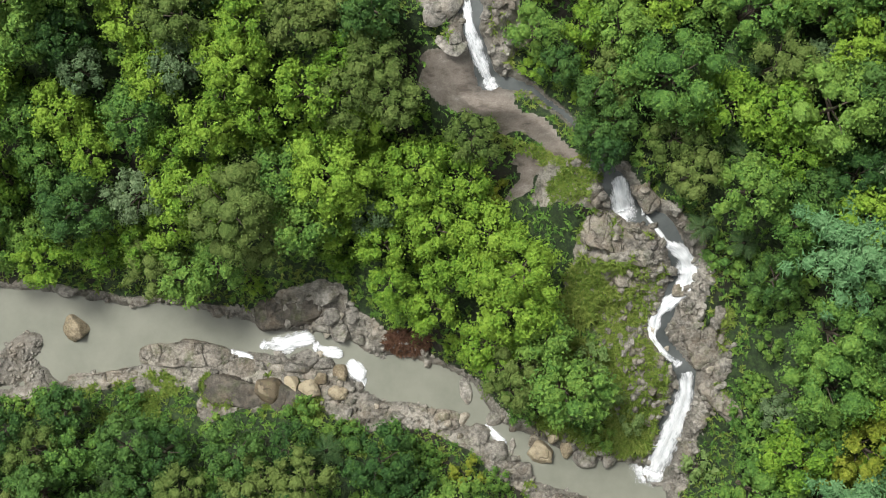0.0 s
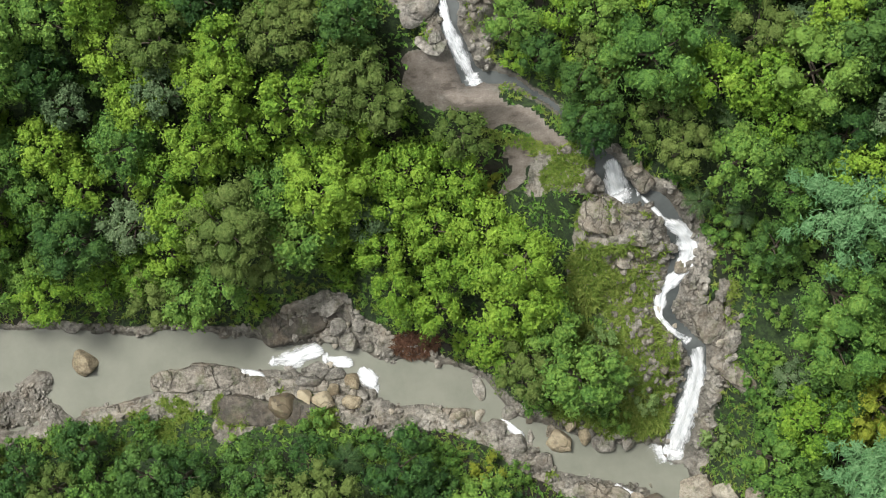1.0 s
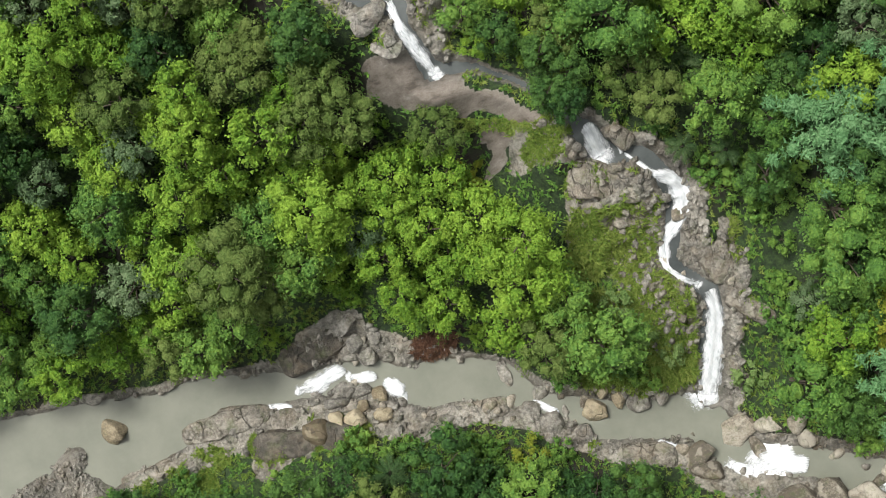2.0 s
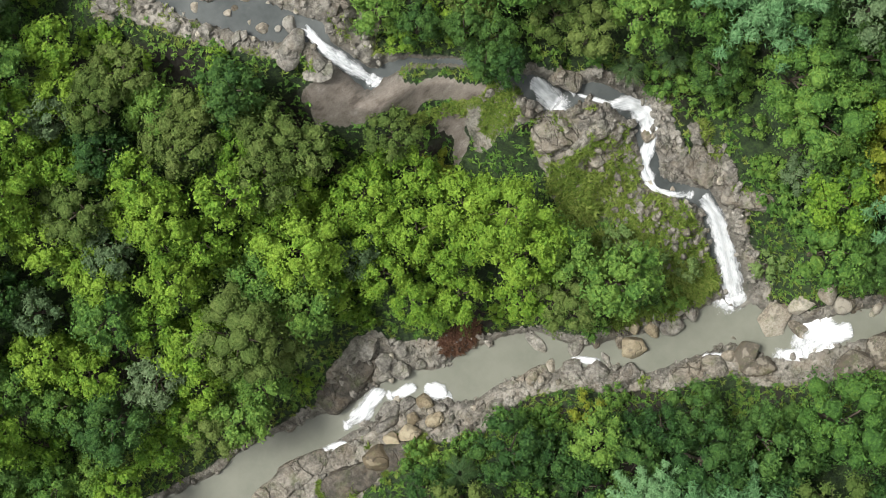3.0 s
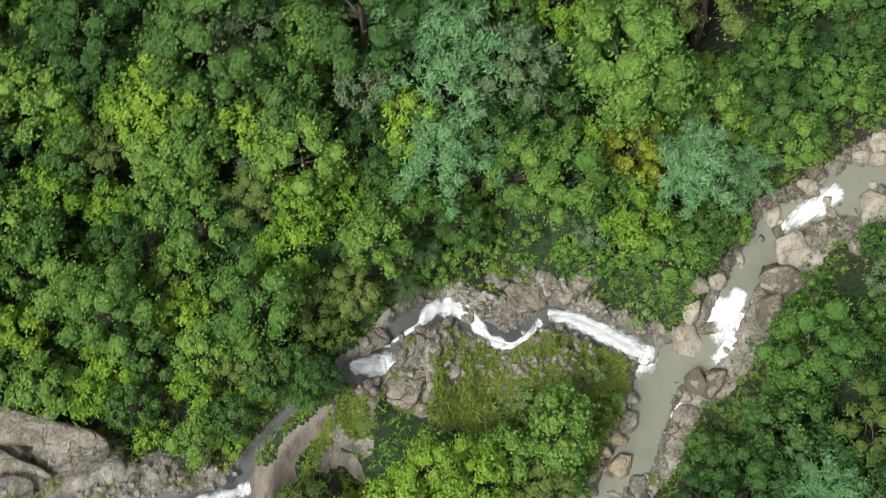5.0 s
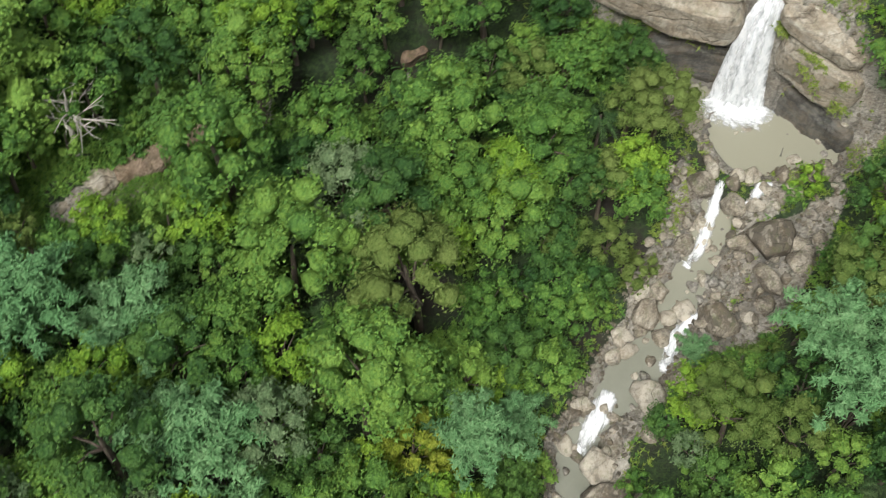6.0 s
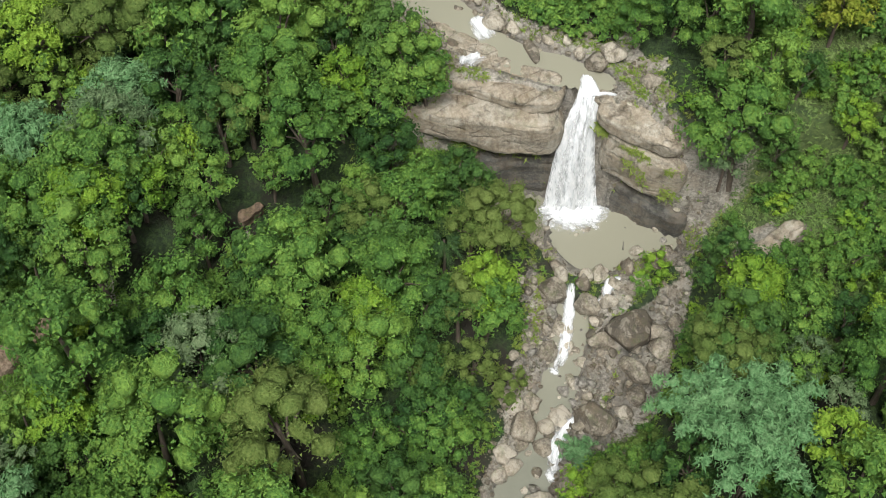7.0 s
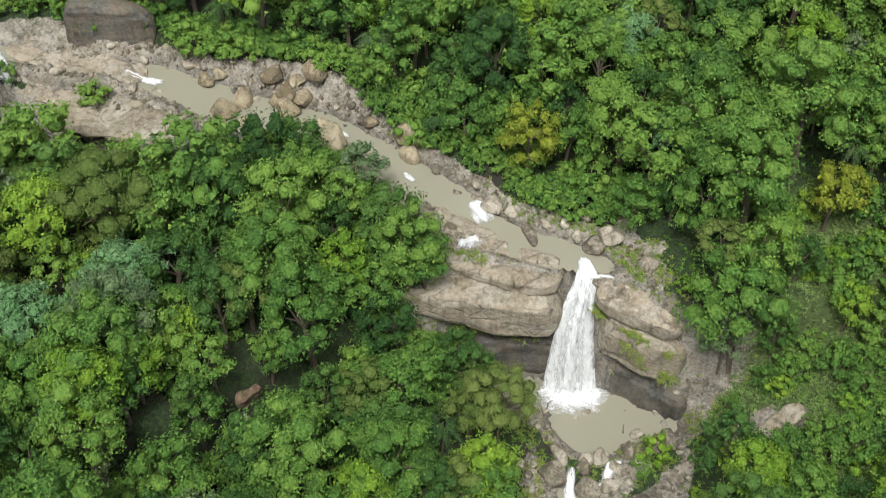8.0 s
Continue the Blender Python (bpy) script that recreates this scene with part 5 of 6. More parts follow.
for x, y, a, b, c in bed_spots(230, -1.4, 5.0, 8, (28, 60, -66, -22)) + bed_spots(70, -0.6, 2.5, 9, (72, 116, -60, -26)) + bed_spots(40, -0.5, 2.0, 10, (-12, 28, -24, 0)) + bed_spots(60, -2.0, 1.5, 12, (-5, 5, 22, 36)):
    s = 0.24 + 0.6 * a**2
    ob = new("stone", SMALL[(ROCK_BROWN if b < 0.7 else ROCK_GREY).name][int(c * 8)])
    ob.matrix_world = pose(x, y, max(height(x, y), surface(x, y) - 0.15) + s * 0.25, a * 40, b * 40, c * 360) @ Matrix.Diagonal((s * 1.2, s, s * 0.7, 1))
    tagged(ob, "loose brown stone lying in the stream bed", "stone", "loose stones in the bed")


def pebbles(name, spots, small, large, material, label):
    """Loose gravel: many little faceted stones in one sheet."""
    t = (1 + 5**0.5) / 2
    base = unit(np.array([(-1, t, 0), (1, t, 0), (-1, -t, 0), (1, -t, 0), (0, -1, t), (0, 1, t), (0, -1, -t), (0, 1, -t), (t, 0, -1), (t, 0, 1), (-t, 0, -1), (-t, 0, 1)], float))
    tri = np.array([(0, 11, 5), (0, 5, 1), (0, 1, 7), (0, 7, 10), (0, 10, 11), (1, 5, 9), (5, 11, 4), (11, 10, 2), (10, 7, 6), (7, 1, 8),
                    (3, 9, 4), (3, 4, 2), (3, 2, 6), (3, 6, 8), (3, 8, 9), (4, 9, 5), (2, 4, 11), (6, 2, 10), (8, 6, 7), (9, 8, 1)])
    r = np.random.default_rng(3)
    vs, fs = [], []
    for k, (x, y, a, b, c) in enumerate(spots):
        s = small + (large - small) * a**2.5
        m = np.array(Euler((a * 6, b * 6, c * 6)).to_matrix()) * s
        v = (base * r.uniform(0.7, 1.25, (12, 1)) * [1.2, 1, 0.75]) @ m.T
        vs.append(v + [x, y, height(x, y) + s * 0.3])
        fs.append(tri + 12 * k)
    me = mesh_of(name, np.concatenate(vs), np.concatenate(fs), material, flat=True)
    return tagged(new(name, me), label, "gravel", kind="stuff")


pebbles("gravel", bed_spots(2800, -0.3, 5.5, 18, (26, 62, -68, -20)) + bed_spots(1000, -0.3, 3.0, 19, (70, 118, -62, -24)), 0.06, 0.3, ROCK_BROWN, "loose brown gravel and cobbles along the stream bed")
pebbles("rubble", bed_spots(700, -0.1, 4.0, 31, (-30, 28, -26, 2)) + bed_spots(700, 0.2, 5.0, 32, (10, 28, -18, 12)) + bed_spots(500, 0.0, 5.0, 33, (-10, 12, 16, 46)), 0.1, 0.5, ROCK_GREY, "broken grey rock rubble beside the streams")
pebbles("rubble", bed_spots(500, 0.0, 4.0, 34, (66, 118, -64, -22)), 0.1, 0.45, ROCK_BROWN, "broken pale rock rubble along the upper river")
pebbles("gravel", bed_spots(1200, -0.2, 2.5, 20, (-14, 26, -24, 2)) + bed_spots(700, -4.0, 2.0, 21, (-41, -33, -9, -3)) + bed_spots(700, -2, 4, 22, (-8, 6, 22, 40)), 0.05, 0.26, ROCK_GREY, "loose grey gravel on the river bank")


# ---------------------------------------------------------------- cliff ledges at the waterfall
def ledge(name, a, b, thick, deep, thin, material, label, seed, parent):
    """A long rounded bed of rock between two ends, with layered, worn faces."""
    a, b = Vector(a), Vector(b)
    r = random.Random(seed)
    o = Vector((r.uniform(-40, 40), r.uniform(-40, 40), 0))
    along_ = (b - a)
    ln = along_.length
    ex = along_.normalized()
    ey = Vector((0, 0, 1)).cross(ex).normalized()
    ez = ex.cross(ey)
    nu, nv = int(ln * 4) + 8, 44
    vs, qs = [], []
    for i in range(nu + 1):
        u = i / nu
        end = ((1 - abs(2 * u - 1) ** 5) ** 0.4 + 0.001) * (1 + (thin - 1) * u)
        for j in range(nv):
            w = 2 * math.pi * j / nv
            cw, sw = math.cos(w), math.sin(w)
            py = deep * (abs(cw) ** 0.38) * (1 if cw > 0 else -1) * end
            pz = thick * (abs(sw) ** 0.38) * (1 if sw > 0 else -1) * end
            p = a + along_ * u + ey * py + ez * pz
            k = noise.fractal(p * 0.25 + o, 1.0, 2.0, 4)
            lay = 2 * abs(((p.z + 0.7 * noise.noise(p * 0.22 + o)) * 0.9) % 1.0 - 0.5) - 0.5
            f = noise.fractal(p * 1.6 + o, 0.9, 2.0, 4)
            out = (ey * cw + ez * sw * 0.5).normalized()
            p += out * (0.5 * k + 0.3 * lay * abs(cw) + 0.12 * f) * end
            vs.append(p)
    for i in range(nu):
        for j in range(nv):
            qs.append((i * nv + j, i * nv + (j + 1) % nv, (i + 1) * nv + (j + 1) % nv, (i + 1) * nv + j))
    me = mesh_of(name, [tuple(v) for v in vs], qs, material)
    ob = new(name, me)
    ob.parent = parent
    return tagged(ob, label) if label else ob


cliff_a = tagged(new("rock_cliff"), "layered pale brown cliff overhanging the pool beside the waterfall", "cliff", "cliffs at the waterfall")
ledge("overhang", (61.9, -59.0, 17.9), (73.6, -45.4, 19.4), 3.0, 2.5, 0.5, ROCK_CLIFF, "pale brown overhanging bed", 1, cliff_a)
ledge("upper_shelf", (63.4, -60.0, 21.5), (72.4, -52.2, 21.9), 1.0, 2.9, 0.8, ROCK_CLIFF, "grey upper shelf", 2, cliff_a)
ledge("lip", (64.0, -60.0, 21.8), (68.2, -57.6, 22.0), 0.75, 0.7, 0.8, ROCK_CLIFF, "worn grey lip of the pool", 7, cliff_a)
# solid bed coloured dark so that the recess reads as shaded
ledge("hollow", (62.4, -60.4, 10.2), (69.0, -50.5, 11.4), 3.2, 1.4, 0.8, ROCK_DARK, "dark rock under the overhang, shade put into its colour", 6, cliff_a)
ledge("sill", (61.3, -61.9, 21.7), (58.6, -64.0, 22.1), 0.6, 0.8, 0.9, ROCK_CLIFF, "worn sill at the lip", 8, cliff_a)
cliff_b = tagged(new("rock_cliff"), "mossy brown rock cliff with a pale top block beside the waterfall", "cliff", "cliffs at the waterfall")
ledge("top_block", (60.8, -62.5, 21.0), (52.0, -65.9, 20.1), 1.4, 2.2, 0.8, ROCK_CLIFF, "pale rounded top block", 3, cliff_b)
ledge("wall", (60.0, -62.9, 16.4), (51.2, -66.2, 15.6), 3.4, 2.1, 0.9, ROCK_CLIFF, "mossy brown rock wall", 4, cliff_b)
ledge("foot", (59.2, -63.6, 8.8), (50.2, -66.8, 8.6), 2.6, 1.6, 0.9, ROCK_DARK, "dark rock foot at the pool", 5, cliff_b)


bank = tagged(new("bedrock_bank"), "flat layered pale bedrock bank of the river above the waterfall", "bedrock")
for k, (a, b, deep, thin) in enumerate((((69.5, -56.0, 22.2), (80.5, -51.4, 23.5), 2.2, 0.9), ((99.0, -39.0, 24.7), (112.0, -28.0, 25.6), 3.4, 1.0),
                                        ((103.0, -38.4, 24.8), (117.0, -26.6, 25.8), 2.4, 1.0),
                                        ((121.5, -28.0, 27.2), (109.6, -38.6, 25.7), 2.6, 0.8), ((86.0, -47.5, 23.6), (74.0, -55.2, 22.6), 1.5, 0.8))):
    ledge("shelf", a, b, 0.42, deep, thin, ROCK_CLIFF, "", 20 + k, bank)
for a, b, thick, deep, thin, label, seed in (
        ((13.6, 5.0, 12.9), (20.9, 2.6, 11.0), 0.9, 1.9, 0.8, "smooth pale bulge of bedrock beside the cascade", 61),
        ((16.6, 1.2, 10.6), (21.2, -0.6, 9.2), 0.8, 1.2, 0.8, "smooth pale bulge of bedrock beside the cascade", 62),
        ((23.2, -0.6, 9.3), (24.8, -7.2, 7.4), 0.8, 1.5, 0.9, "wet grey bedrock beside the winding cascade", 63),
        ((24.6, -8.2, 6.9), (28.0, -11.6, 6.9), 0.9, 1.2, 0.7, "wet grey bedrock beside the winding cascade", 64),
        ((18.2, -3.6, 8.2), (20.8, -7.6, 7.4), 0.7, 1.2, 0.8, "smooth pale bulge of bedrock beside the cascade", 65),
        ((7.4, 42.0, 15.4), (4.8, 29.6, 15.8), 2.0, 2.4, 0.5, "great rounded dome of pale bedrock over the tributary", 66),
        ((10.6, 41.0, 17.6), (8.2, 26.0, 18.2), 1.6, 1.5, 0.7, "long grey bedrock face above the tributary", 67),
        ((17.8, 8.3, 14.4), (19.6, 6.0, 12.8), 0.6, 0.8, 0.8, "wet grey bedrock beside the small fall", 68)):
    hump = tagged(new("bedrock"), label, "bedrock", "bedrock along the tributary")
    ledge("face", a, b, thick, deep, thin, ROCK_SMOOTH, "", seed, hump)
for a, b, thick, deep, thin, label, seed in (
        ((-24.6, -6.3, 0.0), (-16.2, -6.4, 0.2), 0.75, 1.25, 0.8, "long jointed hump of grey bedrock at the water's edge", 81),
        ((-16.6, -7.5, 0.4), (-8.4, -8.0, 0.9), 0.6, 0.8, 0.8, "long jointed hump of grey bedrock at the water's edge", 82),
        ((-31.0, -8.6, -0.1), (-24.4, -8.0, 0.1), 0.6, 0.8, 0.8, "long jointed hump of grey bedrock at the water's edge", 83),
        ((-14.2, -2.5, 0.6), (-8.0, -2.0, 1.5), 1.0, 1.7, 0.8, "brown weathered bedrock above the rapids", 84),
        ((-0.8, -11.4, 1.0), (4.4, -12.3, 1.0), 0.9, 1.2, 0.7, "smooth grey hump of bedrock beside the still pool", 85),
        ((11.6, -19.8, 1.8), (17.2, -20.9, 1.9), 1.0, 1.6, 0.8, "smooth grey hump of bedrock below the fall", 86),
        ((-19.0, -9.3, 1.2), (-9.0, -10.6, 1.9), 0.7, 1.3, 0.8, "dark brown bedrock shelf under the wood", 87)):
    hump = tagged(new("bedrock"), label, "bedrock", "bedrock along the river")
    ledge("face", a, b, thick, deep, thin, ROCK_SMOOTH if seed not in (84, 87) else ROCK_DULL, "", seed, hump)
face = tagged(new("rock_cliff"), "dark wet rock face above the upper river", "cliff")
ledge("face", (119.0, -34.0, 29.0), (113.0, -42.0, 28.5), 3.6, 1.4, 0.7, ROCK_DARK, "", 71, face)
dark_slab = tagged(new("bedrock"), "dark grey sloping slab of bedrock beside the upper river", "bedrock")
ledge("slab", (104.6, -35.6, 24.7), (94.6, -42.6, 24.2), 0.6, 2.3, 0.7, ROCK_DARK, "", 72, dark_slab)
band = tagged(new("rock_band"), "low brown cliff band exposed above the grassy slope", "cliff")
ledge("face", (65.6, 10.0, 21.6), (67.6, 1.0, 20.6), 1.5, 1.2, 0.9, ROCK_CLIFF, "grey weathered end", 31, band)
ledge("face", (67.2, 2.4, 20.6), (69.6, -9.4, 20.0), 1.5, 1.1, 0.8, ROCK_EARTH, "brown earthy end", 32, band)
scar = tagged(new("rock_scar"), "bare tan rock scar on the grassy slope by the pool", "rock")
ledge("face", (41.4, -65.8, 13.4), (40.2, -71.0, 17.0), 0.7, 1.2, 0.8, ROCK_CLIFF, "", 51, scar)
for k, (x, y, z) in enumerate(((70.3, -28.0, 19.0), (68.2, -19.3, 17.6))):
    ob = tagged(new("rock_outcrop"), "reddish brown rock outcrop showing between the trees", "rock", "rock outcrops")
    ledge("face", (x + 0.3, y - 1.4, z), (x - 0.3, y + 1.4, z), 1.1, 0.8, 0.9, ROCK_RUST, "", 41 + k, ob)


# ---------------------------------------------------------------- white water
def smooth_path(pts, n):
    pts = np.asarray(pts, float)
    t = np.linspace(0, len(pts) - 1, n)
    k = np.clip(t.astype(int), 0, len(pts) - 2)
    f = (t - k)[:, None]
    p0, p1, p2, p3 = pts[np.maximum(k - 1, 0)], pts[k], pts[k + 1], pts[np.minimum(k + 2, len(pts) - 1)]
    return 0.5 * (2 * p1 + (p2 - p0) * f + (2 * p0 - 5 * p1 + 4 * p2 - p3) * f**2 + (3 * p1 - p0 - 3 * p2 + p3) * f**3)


def sheet(name, pts, width, cols, parent=None, lift=0.0, crown=0.18, ragged=0.12, seed=0, solid=0.75, across=None, wave=0.16, ends=(0.0, 0.0)):
    """A sheet of falling white water along a path, fraying at its edges."""
    pts = np.asarray(pts, float)
    n = len(pts)
    r = np.random.default_rng(seed)
    seg = np.concatenate([[0], np.cumsum(np.linalg.norm(np.diff(pts, axis=0), axis=1))])
    vs, uv, so = [], [], []
    for i in range(n):
        t = unit(pts[min(i + 1, n - 1)] - pts[max(i - 1, 0)])
        if across is None:
            b = unit(np.cross(t, [0, 0, 1.0]) if abs(t[2]) < 0.95 else np.cross(pts[-1] - pts[0], [0, 0, 1.0]))
        else:
            b = unit(np.asarray(across, float))
        nn = unit(np.cross(b, t))
        nn = nn if nn[2] > 0 or across is not None else -nn
        lw = width[i] * (1 + 2.2 * wave * noise.fractal(Vector((seg[i] * 0.9, seed * 7.3, 0)), 1.0, 2.0, 3))
        rw = width[i] * (1 + 2.2 * wave * noise.fractal(Vector((seg[i] * 0.9, seed * 7.3, 40)), 1.0, 2.0, 3))
        for j in range(cols + 1):
            u = 2 * j / cols - 1
            w = lw if u < 0 else rw
            k = 0.5 * ragged * (math.sin(u * 9 + seed) + math.sin(u * 17 + seg[i] * 1.7) + math.sin(seg[i] * 3.7 + u * 4))
            vs.append(pts[i] + b * (u * w / 2) + nn * (crown * (1 - u * u) * min(1, w / 2) + k * (1 - u * u)) + np.array([0, 0, lift]))
            uv.append((u * w / 2, seg[i]))
            along_ = i / (n - 1)
            so.append(solid - 0.95 * abs(u) ** 2 - ends[0] * max(0, 1 - along_ / 0.18) ** 1.5 - ends[1] * max(0, 1 - (1 - along_) / 0.35) ** 1.5)
    so = np.array(so)
    idx_ = np.arange(n * (cols + 1)).reshape(n, cols + 1)
    q = np.stack([idx_[:-1, :-1], idx_[:-1, 1:], idx_[1:, 1:], idx_[1:, :-1]], -1).reshape(-1, 4)
    me = mesh_of(name, vs, q, FOAM, (("solid", so),))
    lay = me.uv_layers.new(name="UVMap")
    li = np.zeros(len(me.loops), np.int32)
    me.loops.foreach_get("vertex_index", li)
    lay.data.foreach_set("uv", np.array(uv, np.float32)[li].ravel() * np.float32(0.4))
    ob = new(name, me)
    ob.parent = parent
    return ob


def splash(name, x, y, z, rx, ry, turn, parent, seed=0, high=0.35, solid=0.9):
    """A boiling patch of foam on the water."""
    n, m = 16, 40
    vs, so, uv = [], [], []
    for i in range(n + 1):
        for j in range(m):
            a, k = 2 * math.pi * j / m, i / n
            u, v = k * rx * math.cos(a), k * ry * math.sin(a)
            c, s = math.cos(radians(turn)), math.sin(radians(turn))
            px, py = x + u * c - v * s, y + u * s + v * c
            nz = noise.fractal(Vector((px * 1.3, py * 1.3, seed)), 1.0, 2.0, 4)
            vs.append((px, py, z + 0.04 + high * (1 - k) ** 1.5 + 0.2 * high * nz * (1 - k)))
            so.append(solid - 1.0 * k**2 + 0.25 * nz)
            uv.append((u * 0.3, v * 1.6))
    q = [(i * m + j, (i + 1) * m + j, (i + 1) * m + (j + 1) % m, i * m + (j + 1) % m) for i in range(n) for j in range(m)]
    me = mesh_of(name, vs, q, FOAM, (("solid", so),))
    lay = me.uv_layers.new(name="UVMap")
    li = np.zeros(len(me.loops), np.int32)
    me.loops.foreach_get("vertex_index", li)
    lay.data.foreach_set("uv", np.array(uv, np.float32)[li].ravel() * np.float32(0.5))
    ob = new(name, me)
    ob.parent = parent
    return ob


WHITE = {"long lower tributary fall": "long white tributary fall plunging into the river", "winding cascade": "narrow winding white cascade over bare rock"}
for k, (name, rows) in enumerate(FALLS.items()):
    n = max(8, 10 * (len(rows) - 1))
    xyw = smooth_path(rows, n)
    xyz = np.array([(x, y, surface(x, y) + 0.22) for x, y, w in xyw])
    for _ in range(3):
        xyz[1:-1, 2] = (xyz[:-2, 2] + xyz[1:-1, 2] * 2 + xyz[2:, 2]) / 4
    top = new("cascade")
    tagged(top, WHITE.get(name, "white rushing water between the rocks"), "waterfall", "white cascades")
    sheet("falling_water", xyz, xyw[:, 2] * (1.4 if "gorge" in name else 1.25 if "rapid" in name else 0.95), 12, top, seed=k, solid=0.85 if "fall" in name or "cascade" in name or "upper" == name else 0.62 if name.startswith("up ") else 0.74, ends=(0.3, 0.5) if "cascade" in name or "tributary" in name else (0.5, 0.6))
    if not name.startswith("up "):
        r = rows[-1]
        splash("foam", r[0], r[1], surface(r[0], r[1]), r[2] * 0.75, r[2] * 0.6, 30 * k, top, k, 0.12, 0.6)

# The great fall, from its lip to the pool.
great = tagged(new("waterfall"), "tall white waterfall pouring off the cliff into the pool", "waterfall")
lip = np.array([(63.2, -62.3, 22.6), (62.3, -61.9, 22.45), (61.6, -61.45, 22.0), (61.25, -60.85, 20.6), (61.05, -60.2, 18.2), (60.75, -59.75, 15.0), (60.4, -59.45, 11.5), (60.0, -59.25, 8.3), (59.8, -59.1, 7.3)])
curve = smooth_path(lip, 40)
wide = np.interp(np.linspace(0, 8, 40), range(9), [1.3, 1.7, 2.3, 2.8, 3.3, 4.0, 4.8, 5.5, 5.9])
sheet("falling_water", curve, wide, 26, great, crown=0.5, ragged=0.2, seed=3, solid=1.3, across=(0.58, 0.81, 0), wave=0.02, ends=(0.7, 0.0))
sheet("veil", curve[8:] + [-0.35, 0.45, -0.3], wide[8:] * 0.72, 18, great, crown=0.4, ragged=0.35, seed=9, solid=0.7, across=(0.58, 0.81, 0), wave=0.02)
splash("foam", 59.2, -59.0, 7.3, 3.9, 2.0, 54, great, 5, 0.8, 1.0)
splash("spray", 58.7, -58.5, 7.3, 4.6, 2.8, 54, great, 6, 0.1, 0.55)
spill = smooth_path(np.array([(59.6, -63.4, 22.5), (60.6, -62.4, 22.45), (61.3, -61.3, 22.1), (61.2, -60.6, 21.0)]), 14)
sheet("side_spill", spill, np.linspace(0.5, 0.8, 14), 8, great, seed=12, solid=0.75, wave=0.1, ends=(0.8, 0.0))

# ---------------------------------------------------------------- undergrowth
def undergrowth(name, count, seed, box, ok, size, leaf_n, material, label, up=0.6, wide=0.3, joints=False):
    """Low leaves strewn over the ground where ok allows; with joints, its last value is negative along the rock's joints."""
    r = np.random.default_rng(seed)
    x, y = r.uniform(box[0], box[1], count), r.uniform(box[2], box[3], count)
    i = np.clip(np.searchsorted(gx, x) - 1, 0, nx - 2)
    j = np.clip(np.searchsorted(gy, y) - 1, 0, ny - 2)
    m = ok(x, y, GROCK[j, i], GNEAR[j, i], np.where(GJOINT[j, i] < 0.3, -GSLAB[j, i] - 1, GSLAB[j, i]) if joints else GSLAB[j, i])
    x, y, i, j = x[m], y[m], i[m], j[m]
    u, v = (x - gx[i]) / (gx[i + 1] - gx[i]), (y - gy[j]) / (gy[j + 1] - gy[j])
    z = (GH[j, i] * (1 - u) + GH[j, i + 1] * u) * (1 - v) + (GH[j + 1, i] * (1 - u) + GH[j + 1, i + 1] * u) * v
    p = np.repeat(np.stack([x, y, z], -1), leaf_n, 0)
    k = len(p)
    way = unit(r.normal(size=(k, 3)) * [1, 1, 0.3] + [0, 0, up])
    p = p + way * r.uniform(0, 0.5, (k, 1)) * size + [0, 0, 0.05]
    s = size * r.uniform(0.6, 1.4, k) * np.repeat(r.uniform(0.6, 1.5, len(x)), leaf_n)
    v = leaves(p, way, unit(r.normal(size=(k, 3)) * 0.4 + [0, 0, 1]), s, wide, r)
    tint = np.repeat(np.clip(0.5 + 1.1 * fbm(x, y, 6.0, 3, 91) + r.normal(size=len(x)) * 0.12, 0, 0.98), leaf_n * 3)
    me = mesh_of(name, v, quads_for(v), material, (("tint", tint),))
    return tagged(new(name, me), label, "undergrowth", kind="stuff")



def open_ground(x, y):
    return ~shade[np.clip((y + 150).astype(int), 0, 239), np.clip((x + 100).astype(int), 0, 299)]


undergrowth("undergrowth", 30000, 51, (-46, 40, -30, 48), lambda x, y, rk, nr, sl: (rk < 0.45) & (nr > 0.2) & open_ground(x, y), 0.25, 8, LEAF_BROAD, "low green leafy undergrowth covering the forest floor")
undergrowth("undergrowth", 20000, 52, (30, 150, -125, 40), lambda x, y, rk, nr, sl: (rk < 0.45) & (nr > 0.3) & open_ground(x, y), 0.33, 8, LEAF_BROAD, "low green leafy undergrowth between the trees")
undergrowth("fern_cover", 50000, 53, (-46, 70, -70, 48), lambda x, y, rk, nr, sl: (rk < 0.6) & (nr > 0.1) & (nr < 6) & open_ground(x, y), 0.28, 8, LEAF_GRASS, "light green ferns and grass along the banks", 0.9, 0.16)
undergrowth("rock_grass", 30000, 55, (10, 29, -18, 14), lambda x, y, rk, nr, sl: (nr > 0.7) & (rk > 0.3) & (fbm(x, y, 2.6, 3, 95) - 0.05 * nr + 0.03 * np.clip(y + 4, -6, 8) < np.where(sl < 0, 0.17, -0.1) - 0.12 * (y > 6)) & (x < 21.5), 0.36, 7, LEAF_GRASS, "yellow-green grass tufts growing along the ledges of the rock face", 1.0, 0.13, True)
undergrowth("rock_grass", 6000, 54, (20, 30, -18, 10), lambda x, y, rk, nr, sl: (nr > 1.0) & (rk > 0.3) & (fbm(x, y, 2.2, 3, 95) > 0.16), 0.34, 7, LEAF_GRASS, "green grass tufts on the wet rock beside the cascade", 1.0, 0.13)
undergrowth("rock_grass", 9000, 56, (-14, 12, 8, 48), lambda x, y, rk, nr, sl: (nr > 0.5) & (rk > 0.3) & (sl < 0.1) & (fbm(x, y, 2.2, 3, 95) > 0.1), 0.3, 6, LEAF_GRASS, "yellow-green grass tufts among the rocks", 1.0, 0.13)
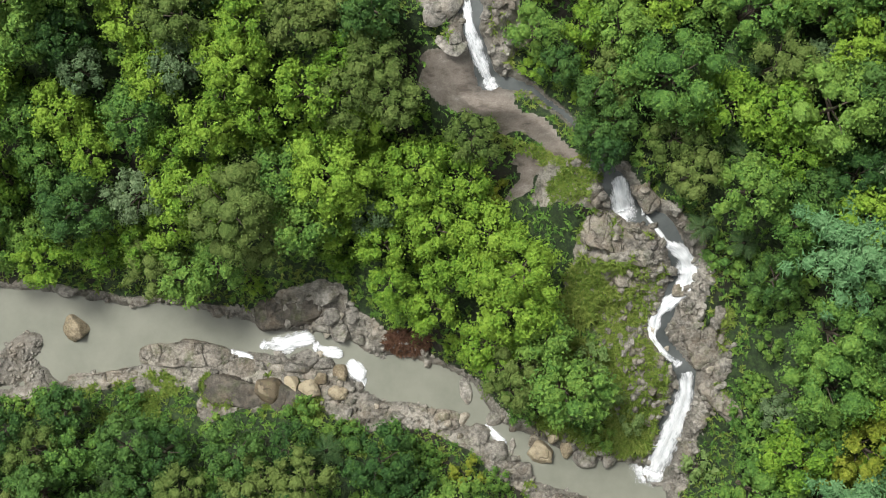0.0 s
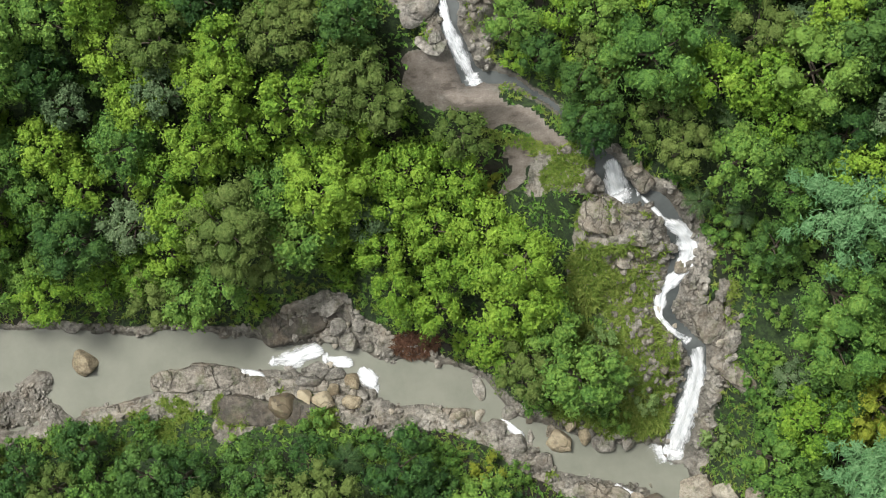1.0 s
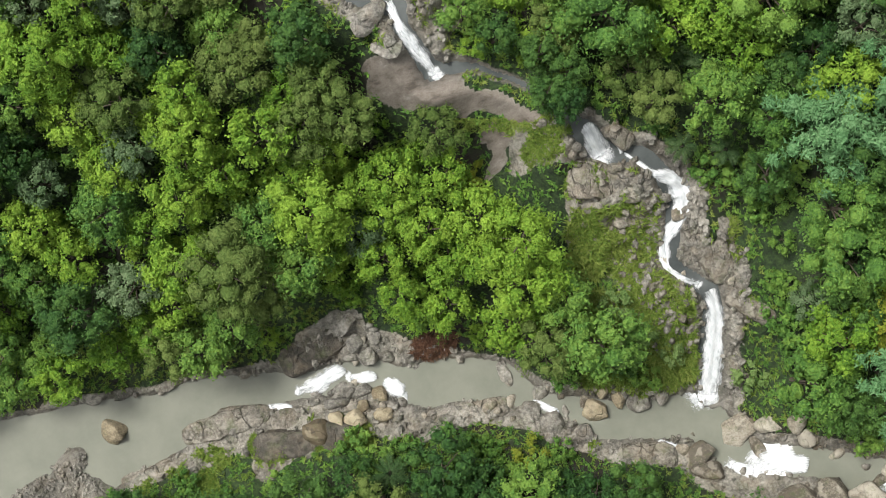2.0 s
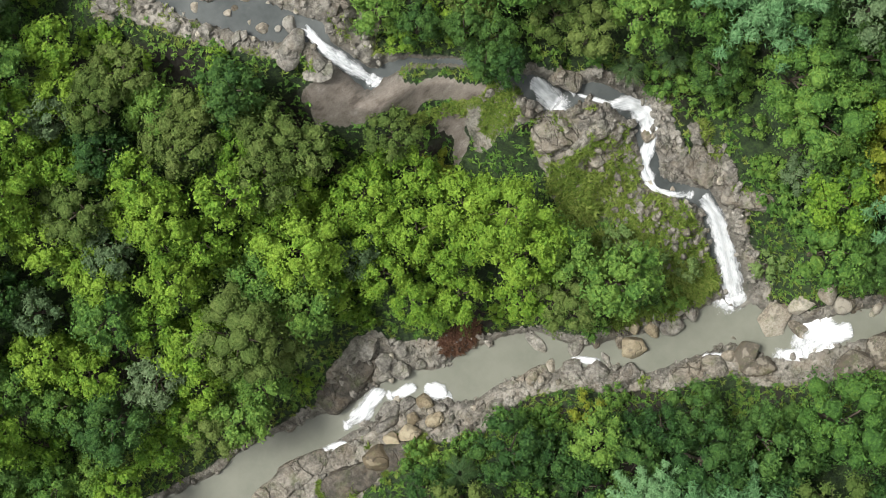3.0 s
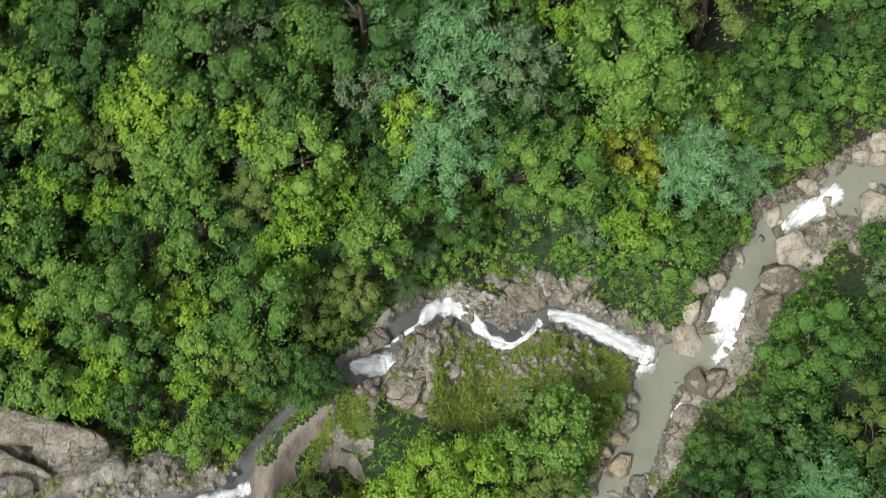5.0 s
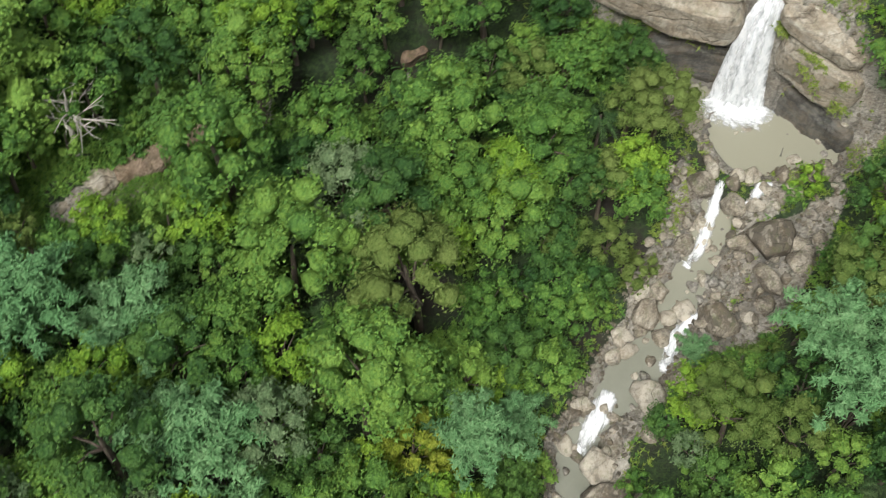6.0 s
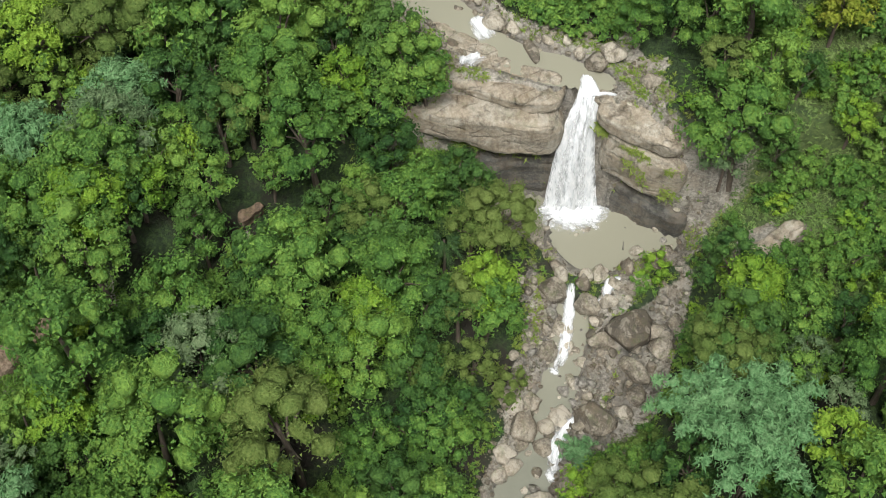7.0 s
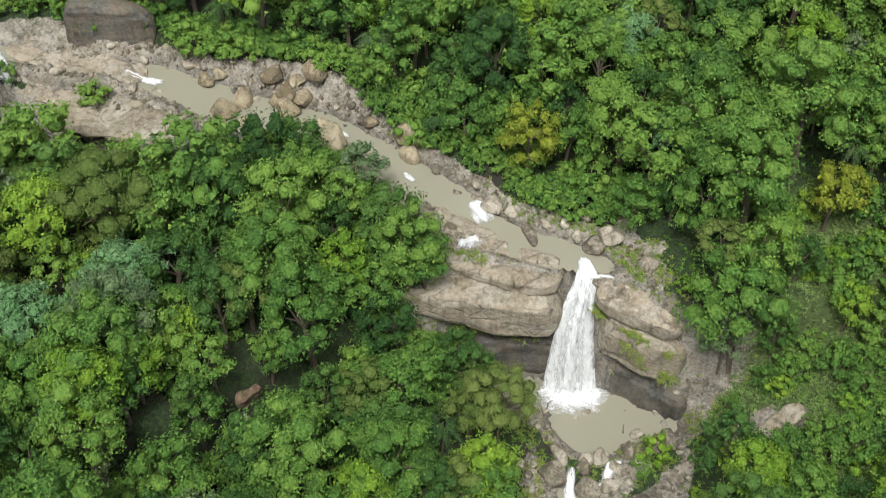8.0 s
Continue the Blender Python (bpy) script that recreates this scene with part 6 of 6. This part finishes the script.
undergrowth("slab_grass", 5000, 62, (6, 15, 7, 14), lambda x, y, rk, nr, sl: np.abs((y - 11.6) + 0.42 * (x - 7.4) + 0.8 * fbm(x, y, 2.0, 2, 66)) < 0.38, 0.26, 6, LEAF_GRASS, "strip of yellow-green grass growing across the bare slab", 0.9, 0.14)
undergrowth("hanging_grass", 16000, 57, (46, 76, -72, -14), lambda x, y, rk, nr, sl: (rk > 0.2) & (nr > 1.0) & (fbm(x, y, 3.0, 3, 97) > np.where(x > 67, -0.3, 0.0)), 0.3, 8, LEAF_GRASS, "green grass and ferns hanging on the cliff", 0.5, 0.16)
undergrowth("reeds", 20000, 58, (22, 66, -95, -55), lambda x, y, rk, nr, sl: (inside(GRASSY, x, y, 2.0) > 0) & (nr > 1) & (rk < 0.5), 0.27, 8, LEAF_FERN, "pale green ferns and tall grass on the open slope", 0.45, 0.2)
undergrowth("reeds", 14000, 59, (44, 70, -8, 8), lambda x, y, rk, nr, sl: inside(GRASSY, x, y, 2.0) > 0, 0.4, 6, LEAF_BROAD, "green grass on the open slope", 1.1, 0.1)
undergrowth("grass", 9000, 63, (-40, -8, -12, -7), lambda x, y, rk, nr, sl: (nr > 1.2) & (nr < 5.5) & (fbm(x, y, 1.8, 3, 92) > 0.02), 0.3, 7, LEAF_GRASS, "yellow-green grass growing in strips along the river bank", 0.9, 0.15)
undergrowth("reeds", 9000, 64, (58, 78, -14, 14), lambda x, y, rk, nr, sl: (nr > 1) & (rk < 0.6), 0.4, 8, LEAF_BROAD, "green bushes and grass round the rock band", 0.8, 0.22)
undergrowth("ferns", 7000, 65, (11.5, 21, -15, -1), lambda x, y, rk, nr, sl: (nr > 1.0) & (rk < 0.5) & (fbm(x, y, 2.0, 3, 93) > -0.1), 0.5, 9, LEAF_GRASS, "yellow-green ferns and tall grass on the slope beside the fall", 0.8, 0.15)
undergrowth("brush", 900, 60, (-3, 3, -7, -3), lambda x, y, rk, nr, sl: np.hypot((x + 0.4) / 2.2, (y + 5.0) / 1.2) < 1, 0.35, 7, LEAF_RUST, "dry rust-brown dead brush on the bank", 0.4, 0.16)


# Bushes crowding the banks of the upper streams.
bank_rng = np.random.default_rng(88)
crowd = []
while len(crowd) < 300:
    x, y = bank_rng.uniform(64, 128), bank_rng.uniform(-78, -10)
    i, j = int(np.searchsorted(gx, x)) - 1, int(np.searchsorted(gy, y)) - 1
    if GROCK[j, i] < 0.4 and 0.8 < GNEAR[j, i] < 9 and inside(GRASSY, x, y) <= 0:
        s = bank_rng.uniform(0.8, 1.5)
        crowd.append((BUSHES[len(crowd) % len(BUSHES)], x, y, height(x, y), s, 360 * s, bank_rng.random()))
v, f, marks = planted(crowd)
tagged(new("bank_bushes", mesh_of("bank_bushes", v, f, LEAF_BROAD, marks)), "green leafy bushes crowding the stream banks", "bushes", kind="stuff")


def tufts(rows, per, size, label):
    """Grass growing in strips along the cliff's ledges."""
    r = np.random.default_rng(71)
    out = []
    for a, b, deep in rows:
        k = int(per * math.dist(a, b))
        p = np.array(a) + (np.array(b) - np.array(a)) * r.uniform(0, 1, (k, 1)) + r.normal(size=(k, 3)) * [deep, deep, deep * 0.5]
        keep = fbm(p[:, 0], p[:, 1], 1.6, 2, 99) > -0.12
        p = np.repeat(p[keep], 5, 0)
        way = unit(r.normal(size=p.shape) * [1, 1, 0.5] + [-0.5, 0.35, 0.2])
        out.append(leaves(p, way, unit(r.normal(size=p.shape) * 0.4 + [0, 0, 1]), size * r.uniform(0.6, 1.4, len(p)), 0.14, r))
    v = np.concatenate(out)
    tagged(new("ledge_grass", mesh_of("ledge_grass", v, quads_for(v), LEAF_GRASS)), label, "grass", kind="stuff")


tufts([((63.5, -56.2, 20.2), (70.0, -50.0, 20.0), 0.3), ((69.0, -50.5, 20.5), (72.5, -46.0, 20.2), 0.6), ((59.6, -61.2, 19.3), (51.6, -64.6, 17.8), 0.35), ((56.5, -62.4, 17.5), (51.5, -64.4, 14.0), 0.5),
       ((63.5, -56.6, 14.6), (71.0, -47.5, 16.6), 0.35), ((62.5, -57.6, 20.4), (64.0, -56.4, 19.6), 0.3)], 60, 0.4, "green grass strips growing along the cliff's ledges")


def dead_tree(x, y, size):
    """A bare, bleached tree."""
    r = np.random.default_rng(int(abs(x * 10)))
    top = new("dead_tree")
    trunk = tube([(0, 0, -0.5), (0.15, 0.1, 2.4), (0.1, 0.3, 4.4)], [0.17, 0.12, 0.06], 8)
    parts = [("trunk", trunk)]
    for k in range(11):
        an, z0 = k * 2.4, r.uniform(1.8, 4.2)
        ln = r.uniform(1.0, 2.2)
        e = np.array([math.cos(an) * ln, math.sin(an) * ln, z0 + r.uniform(0.4, 1.2)])
        s0 = np.array([0.1, 0.15, z0])
        m = (s0 + e) / 2 + r.normal(size=3) * 0.15
        twigs = [tube([m, (m + e) / 2 + r.normal(size=3) * 0.3, e + r.normal(size=3) * 0.55], [0.03, 0.02, 0.008], 4) for _ in range(3)]
        parts.append(("limb", joined([tube([s0, m, e], [0.06, 0.04, 0.015], 4)] + twigs)))
    for nm, arr in parts:
        o = new(nm, mesh_of(nm, arr[0], arr[1], DEADWOOD))
        o.parent = top
    top.matrix_world = pose(x, y, height(x, y), 8, -6, 40) @ Matrix.Diagonal((size, size, size, 1))
    tagged(top, "bare bleached dead tree above the cliff band", "dead tree")


for _x, _y, _s in DEAD:
    dead_tree(_x, _y, _s)
